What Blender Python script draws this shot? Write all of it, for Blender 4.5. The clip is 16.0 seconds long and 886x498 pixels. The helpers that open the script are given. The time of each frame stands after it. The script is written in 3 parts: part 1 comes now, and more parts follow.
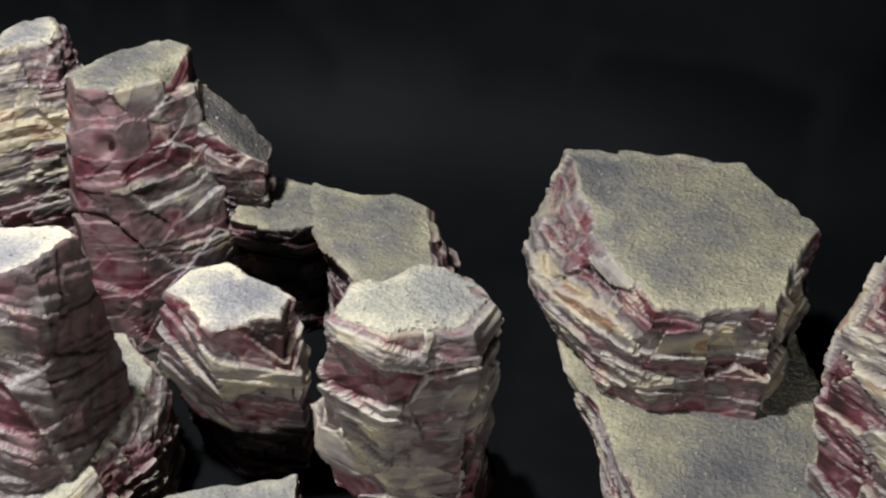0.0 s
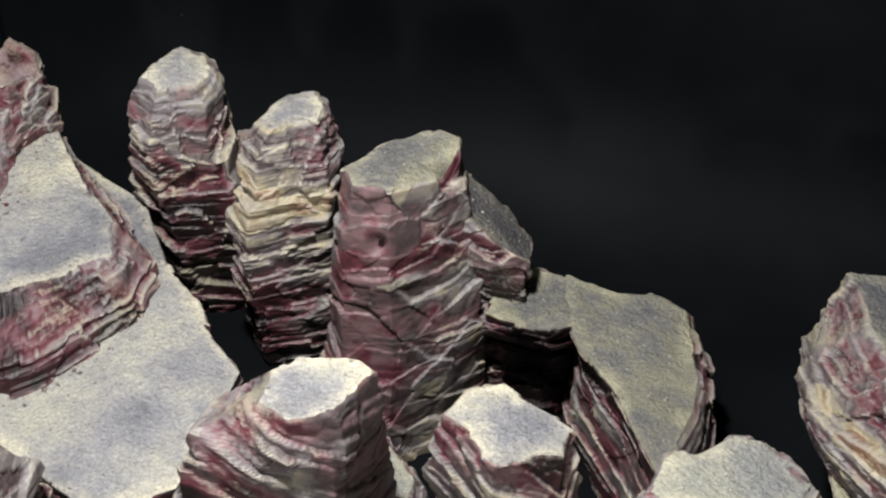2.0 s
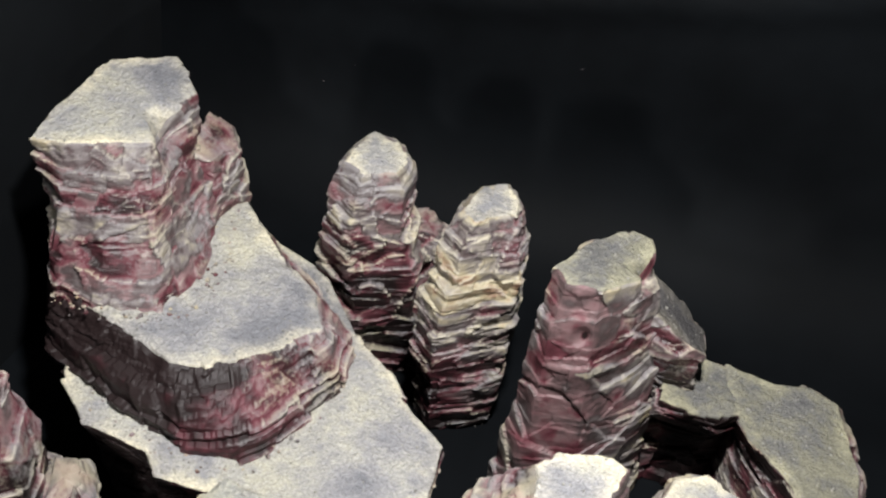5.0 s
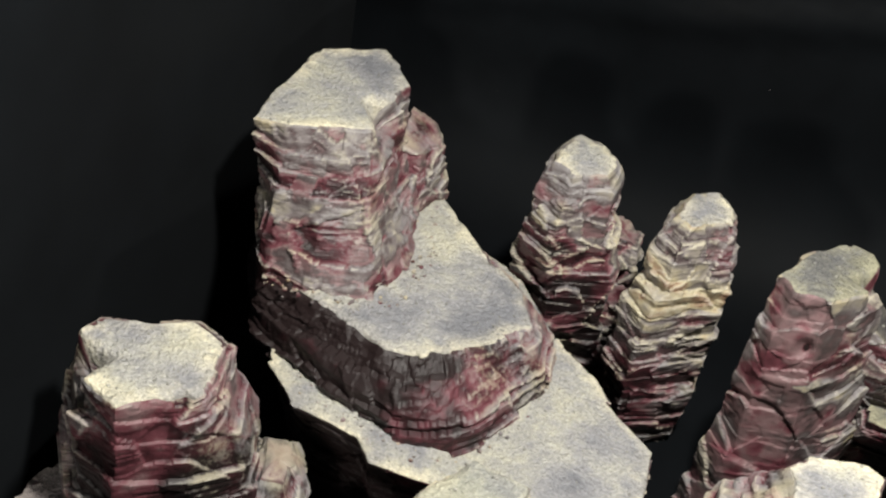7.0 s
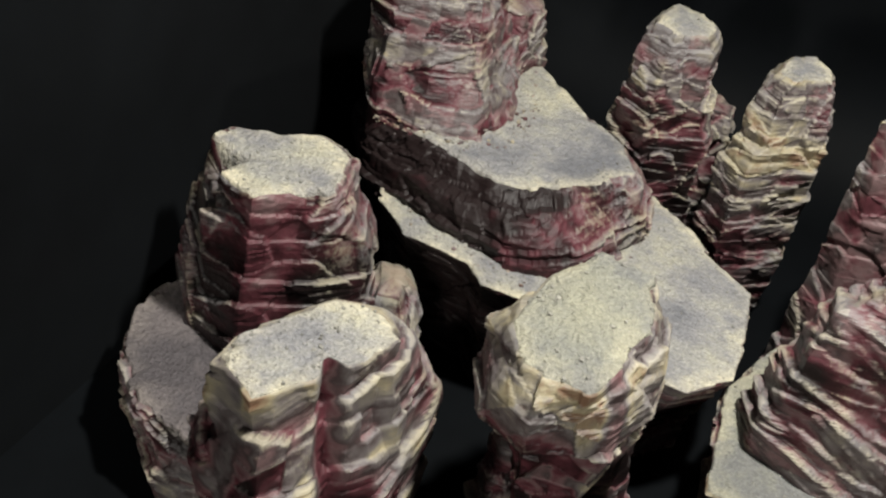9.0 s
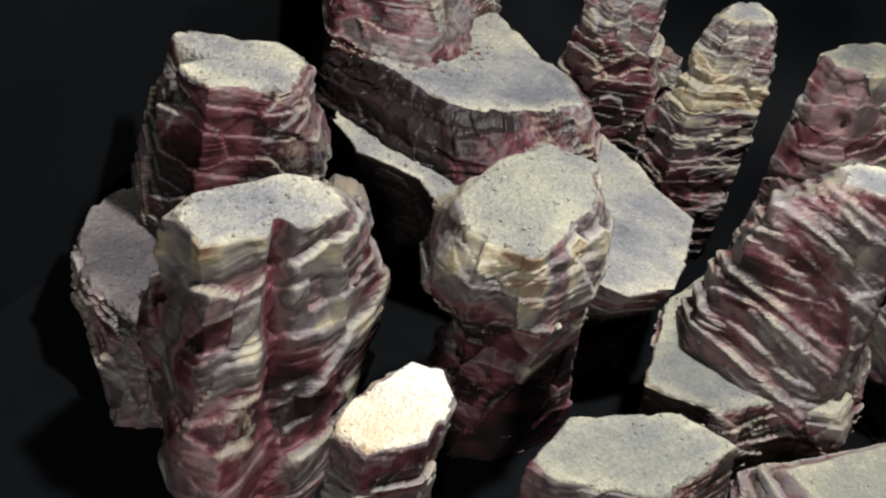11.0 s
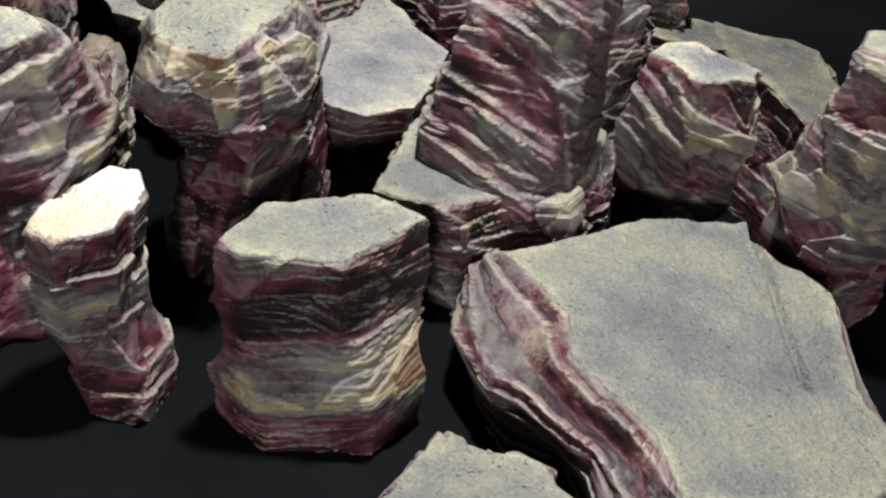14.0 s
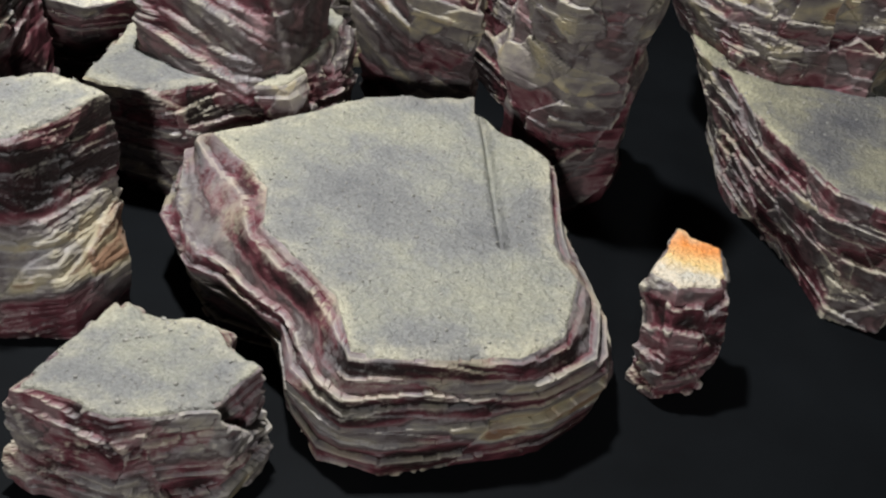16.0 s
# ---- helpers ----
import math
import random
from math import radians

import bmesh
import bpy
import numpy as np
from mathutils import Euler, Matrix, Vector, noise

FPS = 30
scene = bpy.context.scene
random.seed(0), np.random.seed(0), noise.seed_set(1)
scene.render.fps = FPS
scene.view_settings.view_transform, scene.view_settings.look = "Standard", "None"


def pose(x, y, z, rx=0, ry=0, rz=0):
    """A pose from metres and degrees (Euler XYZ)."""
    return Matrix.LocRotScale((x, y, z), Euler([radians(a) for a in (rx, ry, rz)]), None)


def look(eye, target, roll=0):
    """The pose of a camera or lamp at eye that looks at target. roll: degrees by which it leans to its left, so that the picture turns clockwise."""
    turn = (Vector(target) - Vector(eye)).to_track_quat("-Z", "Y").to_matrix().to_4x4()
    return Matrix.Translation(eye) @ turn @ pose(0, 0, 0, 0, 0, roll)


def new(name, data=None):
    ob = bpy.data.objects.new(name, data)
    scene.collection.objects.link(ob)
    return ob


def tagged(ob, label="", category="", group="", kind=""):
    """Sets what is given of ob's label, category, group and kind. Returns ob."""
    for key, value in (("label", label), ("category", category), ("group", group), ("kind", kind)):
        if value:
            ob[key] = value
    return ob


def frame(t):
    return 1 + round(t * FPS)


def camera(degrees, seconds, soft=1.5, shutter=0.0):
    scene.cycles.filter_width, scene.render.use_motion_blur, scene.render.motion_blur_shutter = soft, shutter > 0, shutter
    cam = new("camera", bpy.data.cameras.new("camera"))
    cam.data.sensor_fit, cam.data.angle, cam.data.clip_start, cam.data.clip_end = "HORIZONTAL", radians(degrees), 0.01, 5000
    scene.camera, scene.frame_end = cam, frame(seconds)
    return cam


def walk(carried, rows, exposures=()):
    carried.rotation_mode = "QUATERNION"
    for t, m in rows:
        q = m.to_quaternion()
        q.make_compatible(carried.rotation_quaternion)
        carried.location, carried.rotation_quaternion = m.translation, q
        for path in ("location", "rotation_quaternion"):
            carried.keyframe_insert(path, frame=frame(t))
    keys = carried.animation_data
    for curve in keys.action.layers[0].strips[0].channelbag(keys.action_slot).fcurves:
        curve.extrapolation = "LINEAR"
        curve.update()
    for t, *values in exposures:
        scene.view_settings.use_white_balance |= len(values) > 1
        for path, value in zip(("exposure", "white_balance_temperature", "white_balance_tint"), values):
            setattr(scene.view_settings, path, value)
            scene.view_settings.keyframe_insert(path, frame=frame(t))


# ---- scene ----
cam = camera(40.0, 16.0, soft=2.3)
PATH = [
    (0, (0.118, 0.144, 0.646), (-0.097, 1.749, -0.529), 3.5),
    (0.5, (0.082, 0.159, 0.657), (-0.173, 1.753, -0.523), 4.6),
    (1, (0.042, 0.165, 0.671), (-0.266, 1.741, -0.521), 4.9),
    (1.5, (0.015, 0.176, 0.689), (-0.352, 1.733, -0.512), 3.6),
    (2, (-0.015, 0.208, 0.715), (-0.383, 1.718, -0.544), 3.8),
    (2.5, (-0.044, 0.228, 0.758), (-0.354, 1.653, -0.611), 4.7),
    (3, (-0.061, 0.24, 0.825), (-0.335, 1.602, -0.613), 5.5),
    (5.5, (-0.241, 0.113, 0.782), (-0.526, 1.692, -0.411), 9.9),
    (6, (-0.274, 0.103, 0.773), (-0.582, 1.692, -0.402), 10.3),
    (6.5, (-0.303, 0.097, 0.756), (-0.623, 1.682, -0.421), 10.9),
    (7, (-0.317, 0.085, 0.737), (-0.672, 1.653, -0.453), 10.7),
    (7.5, (-0.335, 0.06, 0.713), (-0.681, 1.639, -0.465), 11.8),
    (8, (-0.348, 0.03, 0.685), (-0.701, 1.6, -0.502), 12.2),
    (8.5, (-0.343, -0.004, 0.656), (-0.722, 1.566, -0.525), 11.7),
    (11, (-0.291, -0.096, 0.558), (-0.644, 1.555, -0.514), 14.1),
    (11.5, (-0.262, -0.114, 0.543), (-0.621, 1.539, -0.524), 12.9),
    (12, (-0.238, -0.127, 0.535), (-0.587, 1.517, -0.549), 12.2),
    (12.5, (-0.221, -0.135, 0.527), (-0.578, 1.502, -0.566), 11.3),
    (13, (-0.186, -0.139, 0.524), (-0.534, 1.496, -0.574), 10.7),
    (13.5, (-0.14, -0.132, 0.522), (-0.471, 1.499, -0.587), 10.1),
    (14, (-0.1, -0.124, 0.518), (-0.407, 1.516, -0.584), 9.6),
    (14.5, (-0.067, -0.12, 0.513), (-0.341, 1.523, -0.595), 8.9),
    (15, (-0.029, -0.123, 0.511), (-0.274, 1.522, -0.601), 8.7),
    (15.5, (0.015, -0.123, 0.503), (-0.205, 1.519, -0.617), 7.8),
    (16, (0.053, -0.116, 0.495), (-0.14, 1.51, -0.653), 8.7),
]
walk(cam, [(t, look(eye, target, roll)) for t, eye, target, roll in PATH],
     [(0, 0.12, 6430, 10), (2.5, -0.02, 6430, 10), (5.5, 0.22, 6480, 10), (7, 0.10, 6800, 7), (8.5, -0.19, 6900, 6.5), (11, -0.18, 6500, 8), (13, -0.12, 6450, 8), (16, 0.02, 6400, 9)])

# ---------------------------------------------------------------- world and light
world = bpy.data.worlds.new("room")
world.use_nodes = True
scene.world = world
world.node_tree.nodes["Background"].inputs[0].default_value = (0.80, 0.90, 1.0, 1)
world.node_tree.nodes["Background"].inputs[1].default_value = 0.015


def lamp(name, eye, target, watts, size, colour):
    data = bpy.data.lights.new(name, "AREA")
    data.energy, data.shape, data.size, data.color = watts, "DISK", size, colour
    ob = new(name, data)
    ob.matrix_world = look(eye, target)
    return tagged(ob, "warm white lamp lighting the display", "lamp")


lamp("desk_lamp", (-0.24, 0.50, 1.00), (-0.26, 0.55, 0.1), 16.5, 0.07, (1.0, 0.985, 0.975))
lamp("front_lamp", (0.02, -1.05, 0.64), (-0.20, 0.7, 0.15), 13, 0.14, (1.0, 0.98, 0.97))
scene.view_settings.exposure = 0.0


# ---------------------------------------------------------------- noise on arrays
def hashed(*ints):
    h = np.zeros(np.broadcast(*ints).shape, np.uint64)
    for n, i in enumerate(ints):
        h = (h ^ (np.asarray(i).astype(np.int64).astype(np.uint64) * np.uint64(0x9E3779B97F4A7C15 + 2 * n))) * np.uint64(0xBF58476D1CE4E5B9)
        h ^= h >> np.uint64(29)
    h *= np.uint64(0x94D049BB133111EB)
    h ^= h >> np.uint64(32)
    return (h & np.uint64(0xFFFFFF)).astype(float) / 0xFFFFFF


def smooth_noise(p, scale, seed=0):
    """Value noise from 0 to 1 on points p (n, 3), in cells of the given size."""
    q = p / scale
    i = np.floor(q).astype(int)
    f = q - i
    f = f * f * (3 - 2 * f)
    out = 0
    for dx in (0, 1):
        for dy in (0, 1):
            for dz in (0, 1):
                w = np.abs(1 - dx - f[:, 0]) * np.abs(1 - dy - f[:, 1]) * np.abs(1 - dz - f[:, 2])
                out = out + w * hashed(i[:, 0] + dx, i[:, 1] + dy, i[:, 2] + dz, np.full(len(i), seed))
    return out


def gouges(q, seed=0, spread=0.5, lean=0.0, shelf=0.0):
    """Hollows that meet in sharp ridges, in unit cells: their depth, three random numbers of each hollow and the way from its middle."""
    i = np.floor(q).astype(int)
    n = len(q)
    best, ids, offs = np.full(n, 9e9), np.zeros((n, 3), int), np.zeros((n, 3))
    for dx in (-1, 0, 1):
        for dy in (-1, 0, 1):
            for dz in (-1, 0, 1):
                c = i + (dx, dy, dz)
                h = [hashed(c[:, 0], c[:, 1], c[:, 2], np.full(n, seed + k)) for k in range(1, 7)]
                off = q - c - 0.1 - 0.8 * np.stack(h[:3], 1)
                far = (off ** 2).sum(1) - shelf * off[:, 2] + spread * (h[3] - 0.5) + lean * ((h[4] - 0.5) * off[:, 2] + (h[5] - 0.5) * (off[:, 0] + off[:, 1]))
                near = far < best
                best[near], ids[near], offs[near] = far[near], c[near], off[near]
    return (best, *(hashed(ids[:, 0], ids[:, 1], ids[:, 2], np.full(n, seed + k)) for k in (7, 8, 9)), offs)


def uneven(q, seed):
    """Cells of uneven width along q: the cell's number and the place from 0 to 1 within it. seed may vary from point to point."""
    i = np.floor(q).astype(int)
    low = i + 0.75 * (hashed(i, seed) - 0.5)
    high = i + 1 + 0.75 * (hashed(i + 1, seed) - 0.5)
    cell = np.where(q < low, i - 1, np.where(q >= high, i + 1, i))
    low = cell + 0.75 * (hashed(cell, seed) - 0.5)
    high = cell + 1 + 0.75 * (hashed(cell + 1, seed) - 0.5)
    return cell, (q - low) / (high - low)


def chips(u, s, long, thick, seed, lean=0.5):
    """Flat chips broken off in layers: the depth of each in units (about -1 to 1), and four random numbers of the chip."""
    seed = np.full(len(u), seed)
    row, f = uneven(s / thick, seed)
    seg, g = uneven(u / long + 7.3 * hashed(row, seed + 1) + lean * (f - 0.5) * (hashed(row, seed + 2) - 0.5), seed + 3 + 13 * row)
    r = [hashed(row, seg, seed + k) for k in range(4, 11)]
    depth = 1.0 * (r[0] - 0.5) + (f - 0.5) * (0.25 + 1.25 * r[1]) + 1.0 * (g - 0.5) * (r[2] - 0.5)
    return depth, r[3], r[4], r[5], g - 0.5


# ---------------------------------------------------------------- materials
def nodes_of(name):
    mat = bpy.data.materials.new(name)
    mat.use_nodes = True
    nt = mat.node_tree
    return mat, nt, nt.nodes["Principled BSDF"]


def node(nt, kind, **inputs):
    n = nt.nodes.new(kind)
    for k, v in inputs.items():
        if k in n.inputs.keys():
            n.inputs[k].default_value = v
    return n


def ramp(nt, source, stops):
    n = nt.nodes.new("ShaderNodeValToRGB")
    while len(n.color_ramp.elements) < len(stops):
        n.color_ramp.elements.new(0.5)
    for e, (at, c) in zip(n.color_ramp.elements, stops):
        e.position, e.color = at, (*c, 1)
    nt.links.new(source, n.inputs[0])
    return n.outputs[0]


def mixed(nt, factor, a, b):
    n = nt.nodes.new("ShaderNodeMix")
    n.data_type = "RGBA"
    for sock, v in ((n.inputs[0], factor), (n.inputs[6], a), (n.inputs[7], b)):
        if isinstance(v, bpy.types.NodeSocket):
            nt.links.new(v, sock)
        elif isinstance(v, tuple):
            sock.default_value = (*v, 1)
        else:
            sock.default_value = v
    return n.outputs[2]


def math_node(nt, op, a, b=0.0):
    n = nt.nodes.new("ShaderNodeMath")
    n.operation = op
    for sock, v in zip(n.inputs, (a, b)):
        if isinstance(v, bpy.types.NodeSocket):
            nt.links.new(v, sock)
        else:
            sock.default_value = v
    return n.outputs[0]


def noise_of(nt, coords, scale, detail=4.0, rough=0.6):
    n = node(nt, "ShaderNodeTexNoise", Scale=scale, Detail=detail, Roughness=rough)
    nt.links.new(coords, n.inputs["Vector"])
    return n.outputs[0]


def attribute(nt, name):
    n = nt.nodes.new("ShaderNodeAttribute")
    n.attribute_name = name
    return n.outputs["Fac"]


def bumped(nt, bsdf, height, strength, distance):
    b = node(nt, "ShaderNodeBump", Strength=strength, Distance=distance)
    nt.links.new(height, b.inputs["Height"])
    nt.links.new(b.outputs[0], bsdf.inputs["Normal"])


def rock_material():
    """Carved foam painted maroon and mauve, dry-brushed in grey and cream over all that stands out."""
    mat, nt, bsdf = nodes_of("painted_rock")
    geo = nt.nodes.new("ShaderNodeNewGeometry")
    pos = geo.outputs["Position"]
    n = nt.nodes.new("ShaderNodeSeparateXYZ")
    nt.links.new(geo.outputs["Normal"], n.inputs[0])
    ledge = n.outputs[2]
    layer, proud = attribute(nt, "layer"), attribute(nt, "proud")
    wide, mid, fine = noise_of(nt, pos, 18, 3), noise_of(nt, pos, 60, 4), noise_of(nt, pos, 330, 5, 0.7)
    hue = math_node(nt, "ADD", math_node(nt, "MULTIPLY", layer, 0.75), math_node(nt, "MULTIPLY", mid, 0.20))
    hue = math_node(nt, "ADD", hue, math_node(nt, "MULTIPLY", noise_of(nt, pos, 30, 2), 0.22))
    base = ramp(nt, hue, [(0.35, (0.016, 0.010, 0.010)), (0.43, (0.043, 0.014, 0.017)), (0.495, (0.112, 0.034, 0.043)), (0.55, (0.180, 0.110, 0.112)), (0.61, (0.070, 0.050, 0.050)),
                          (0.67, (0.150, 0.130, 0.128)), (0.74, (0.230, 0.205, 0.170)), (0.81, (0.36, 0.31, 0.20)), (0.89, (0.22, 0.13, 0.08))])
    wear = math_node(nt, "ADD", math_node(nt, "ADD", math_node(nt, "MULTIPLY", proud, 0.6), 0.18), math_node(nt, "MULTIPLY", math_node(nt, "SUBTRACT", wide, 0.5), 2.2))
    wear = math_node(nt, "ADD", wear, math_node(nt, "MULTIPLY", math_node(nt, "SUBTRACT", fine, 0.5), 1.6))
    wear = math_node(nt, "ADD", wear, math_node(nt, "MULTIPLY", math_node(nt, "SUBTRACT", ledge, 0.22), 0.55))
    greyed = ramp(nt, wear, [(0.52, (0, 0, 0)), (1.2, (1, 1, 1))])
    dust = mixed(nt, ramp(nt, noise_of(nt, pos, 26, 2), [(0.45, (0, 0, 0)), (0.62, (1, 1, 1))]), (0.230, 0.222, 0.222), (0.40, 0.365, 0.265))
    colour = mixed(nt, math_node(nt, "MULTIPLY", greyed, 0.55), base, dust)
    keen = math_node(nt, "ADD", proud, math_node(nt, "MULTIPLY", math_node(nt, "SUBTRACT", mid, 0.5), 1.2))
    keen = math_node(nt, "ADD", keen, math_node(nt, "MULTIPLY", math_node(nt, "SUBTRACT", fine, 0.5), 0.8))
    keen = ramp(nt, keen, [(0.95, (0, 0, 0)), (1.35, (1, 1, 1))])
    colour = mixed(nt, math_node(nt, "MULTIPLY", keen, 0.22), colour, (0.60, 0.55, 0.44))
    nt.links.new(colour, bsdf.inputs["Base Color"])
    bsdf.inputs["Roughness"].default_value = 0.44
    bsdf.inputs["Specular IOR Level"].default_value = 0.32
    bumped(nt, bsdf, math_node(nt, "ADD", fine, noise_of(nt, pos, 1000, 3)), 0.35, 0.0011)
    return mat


def sand_material(name, stops, rim_tint, along=None):
    """Fine sand glued on the tops, painted in washes of the given tints."""
    mat, nt, bsdf = nodes_of(name)
    pos = nt.nodes.new("ShaderNodeNewGeometry").outputs["Position"]
    rim = attribute(nt, "rim")
    wide, mid, grain = noise_of(nt, pos, 11, 5, 0.6), noise_of(nt, pos, 110, 5, 0.7), noise_of(nt, pos, 430, 3, 0.7)
    blend = math_node(nt, "ADD", math_node(nt, "MULTIPLY", wide, 0.8), math_node(nt, "MULTIPLY", mid, 0.2))
    blend = math_node(nt, "ADD", math_node(nt, "MULTIPLY", math_node(nt, "SUBTRACT", blend, 0.5), 1.2), 0.5)
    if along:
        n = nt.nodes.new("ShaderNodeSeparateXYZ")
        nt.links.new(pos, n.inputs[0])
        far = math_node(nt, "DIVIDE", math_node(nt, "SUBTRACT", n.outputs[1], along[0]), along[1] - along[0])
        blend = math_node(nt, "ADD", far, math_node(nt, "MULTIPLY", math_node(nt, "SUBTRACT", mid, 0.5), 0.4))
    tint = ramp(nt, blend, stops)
    edge = ramp(nt, math_node(nt, "ADD", rim, math_node(nt, "MULTIPLY", math_node(nt, "SUBTRACT", mid, 0.5), 0.9)), [(0.40, (0, 0, 0)), (1.05, (1, 1, 1))])
    edge = math_node(nt, "MULTIPLY", edge, ramp(nt, noise_of(nt, pos, 22, 3), [(0.40, (0.15, 0.15, 0.15)), (0.62, (0.8, 0.8, 0.8))]))
    colour = mixed(nt, edge, tint, rim_tint)
    grains = ramp(nt, grain, [(0.32, (0.55, 0.55, 0.55)), (0.50, (1, 1, 1)), (0.66, (1.6, 1.6, 1.6))])
    n = nt.nodes.new("ShaderNodeMix")
    n.data_type, n.blend_type = "RGBA", "MULTIPLY"
    n.inputs[0].default_value = 0.42
    nt.links.new(colour, n.inputs[6]), nt.links.new(grains, n.inputs[7])
    nt.links.new(n.outputs[2], bsdf.inputs["Base Color"])
    bsdf.inputs["Roughness"].default_value = 0.75
    bumped(nt, bsdf, math_node(nt, "ADD", math_node(nt, "MULTIPLY", grain, 0.45), math_node(nt, "ADD", math_node(nt, "MULTIPLY", noise_of(nt, pos, 300, 2), 1.0), math_node(nt, "MULTIPLY", mid, 1.2))), 0.9, 0.0028)
    return mat


def cloth_material():
    mat, nt, bsdf = nodes_of("black_cloth")
    pos = nt.nodes.new("ShaderNodeNewGeometry").outputs["Position"]
    lint = noise_of(nt, pos, 6, 4)
    colour = ramp(nt, lint, [(0.3, (0.0022, 0.0027, 0.0033)), (0.7, (0.0046, 0.0057, 0.0069))])
    nt.links.new(colour, bsdf.inputs["Base Color"])
    bsdf.inputs["Roughness"].default_value = 0.6
    bsdf.inputs["Sheen Weight"].default_value = 0.012
    bsdf.inputs["Specular IOR Level"].default_value = 0.06
    bumped(nt, bsdf, noise_of(nt, pos, 1500, 2), 0.15, 0.0005)
    return mat


ROCK, CLOTH = rock_material(), cloth_material()
SAND = sand_material("grey_sand", [(0.34, (0.130, 0.131, 0.131)), (0.46, (0.178, 0.179, 0.170)), (0.55, (0.222, 0.222, 0.186)), (0.68, (0.27, 0.264, 0.20))], (0.40, 0.375, 0.275))
PALE = sand_material("pale_sand", [(0.36, (0.160, 0.162, 0.175)), (0.46, (0.235, 0.232, 0.236)), (0.55, (0.320, 0.312, 0.280)), (0.66, (0.41, 0.39, 0.30))], (0.62, 0.565, 0.41))
# Peach at the near end, running to near-white at the far end.
CREAM = sand_material("cream_sand", [(0.0, (0.76, 0.52, 0.31)), (0.45, (0.76, 0.64, 0.48)), (0.9, (0.76, 0.73, 0.66))], (0.76, 0.70, 0.60), (0.352, 0.425))
AMBER = sand_material("amber_sand", [(0.25, (0.48, 0.46, 0.40)), (0.45, (0.64, 0.46, 0.20)), (0.80, (0.62, 0.20, 0.03))], (0.60, 0.46, 0.28), (0.484, 0.526))
# Mauve sand, its colour dimmed further for the tower's shade on the low base.
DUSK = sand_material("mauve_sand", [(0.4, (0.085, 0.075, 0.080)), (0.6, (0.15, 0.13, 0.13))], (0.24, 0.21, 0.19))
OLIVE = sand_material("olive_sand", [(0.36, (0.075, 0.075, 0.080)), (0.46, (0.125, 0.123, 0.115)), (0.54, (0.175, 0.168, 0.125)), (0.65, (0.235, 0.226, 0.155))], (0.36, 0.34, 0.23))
# Sand darkened in its colour for the tower's shade on the back buttress.
SHADED = sand_material("shaded_sand", [(0.4, (0.035, 0.033, 0.034)), (0.6, (0.075, 0.070, 0.068))], (0.20, 0.18, 0.14))
GRIT = sand_material("pale_grit", [(0.4, (0.20, 0.195, 0.18)), (0.6, (0.30, 0.29, 0.25))], (0.4, 0.4, 0.3))
GRAIN = 0.00112


# ---------------------------------------------------------------- building
def mesh_object(name, verts, faces, mat, parent=None, attrs=(), label="", smooth=True):
    me = bpy.data.meshes.new(name)
    me.from_pydata([], [], [])
    me.vertices.add(len(verts))
    me.vertices.foreach_set("co", np.asarray(verts, np.float32).ravel())
    faces = np.asarray(faces, np.int32)
    me.loops.add(faces.size)
    me.loops.foreach_set("vertex_index", faces.ravel())
    me.polygons.add(len(faces))
    me.polygons.foreach_set("loop_start", np.arange(0, faces.size, faces.shape[1], dtype=np.int32))
    me.polygons.foreach_set("use_smooth", np.full(len(faces), smooth))
    for key, values in attrs:
        me.attributes.new(key, "FLOAT", "POINT").data.foreach_set("value", np.asarray(values, np.float32))
    me.update(calc_edges=True)
    me.materials.append(mat)
    ob = new(name, me)
    if parent:
        ob.parent = parent
    if label:
        tagged(ob, label)
    return ob


def thing(name, x, y, label, category, group=""):
    root = new(name)
    root.location = (x, y, 0)
    root.empty_display_size = 0.02
    bpy.context.view_layer.update()
    return tagged(root, label, category, group)


def polar(poly, centre, angles):
    """The distance from centre to the outline along each angle."""
    p = np.array(poly, float) - centre
    q = np.roll(p, -1, 0)
    way = np.stack([np.cos(angles), np.sin(angles)], 1)[:, None]
    e = (q - p)[None]
    det = way[..., 0] * e[..., 1] - way[..., 1] * e[..., 0]
    det = np.where(np.abs(det) < 1e-9, 1e-9, det)
    far = (p[None, :, 0] * e[..., 1] - p[None, :, 1] * e[..., 0]) / det
    at = (p[None, :, 0] * way[..., 1] - p[None, :, 1] * way[..., 0]) / det
    ok = (far > 0) & (at >= -1e-6) & (at <= 1 + 1e-6)
    return np.where(ok, far, 0).max(1)


def grit_on(parent, rings, seed, mat, coarse=1.0):
    """Coarser grains and small stones caught in the sand of a top."""
    rng = np.random.default_rng(seed)
    steps = len(rings)
    edge = rings[0]
    area = 0.5 * abs(np.sum(edge[:, 0] * np.roll(edge[:, 1], -1) - edge[:, 1] * np.roll(edge[:, 0], -1)))
    count = max(8, int(area / 4.5e-5))
    f = 1 - np.sqrt(rng.uniform(0.0, 0.97, count))
    at = np.clip((steps * f ** (1 / 1.3)).astype(int), 1, steps - 2)
    spot = rings[at, rng.integers(0, rings.shape[1], count)]
    big = coarse * (0.00035 + 0.0010 * rng.uniform(0, 1, count) ** 4)
    return scatter("grit", parent, spot, big, rng, mat)


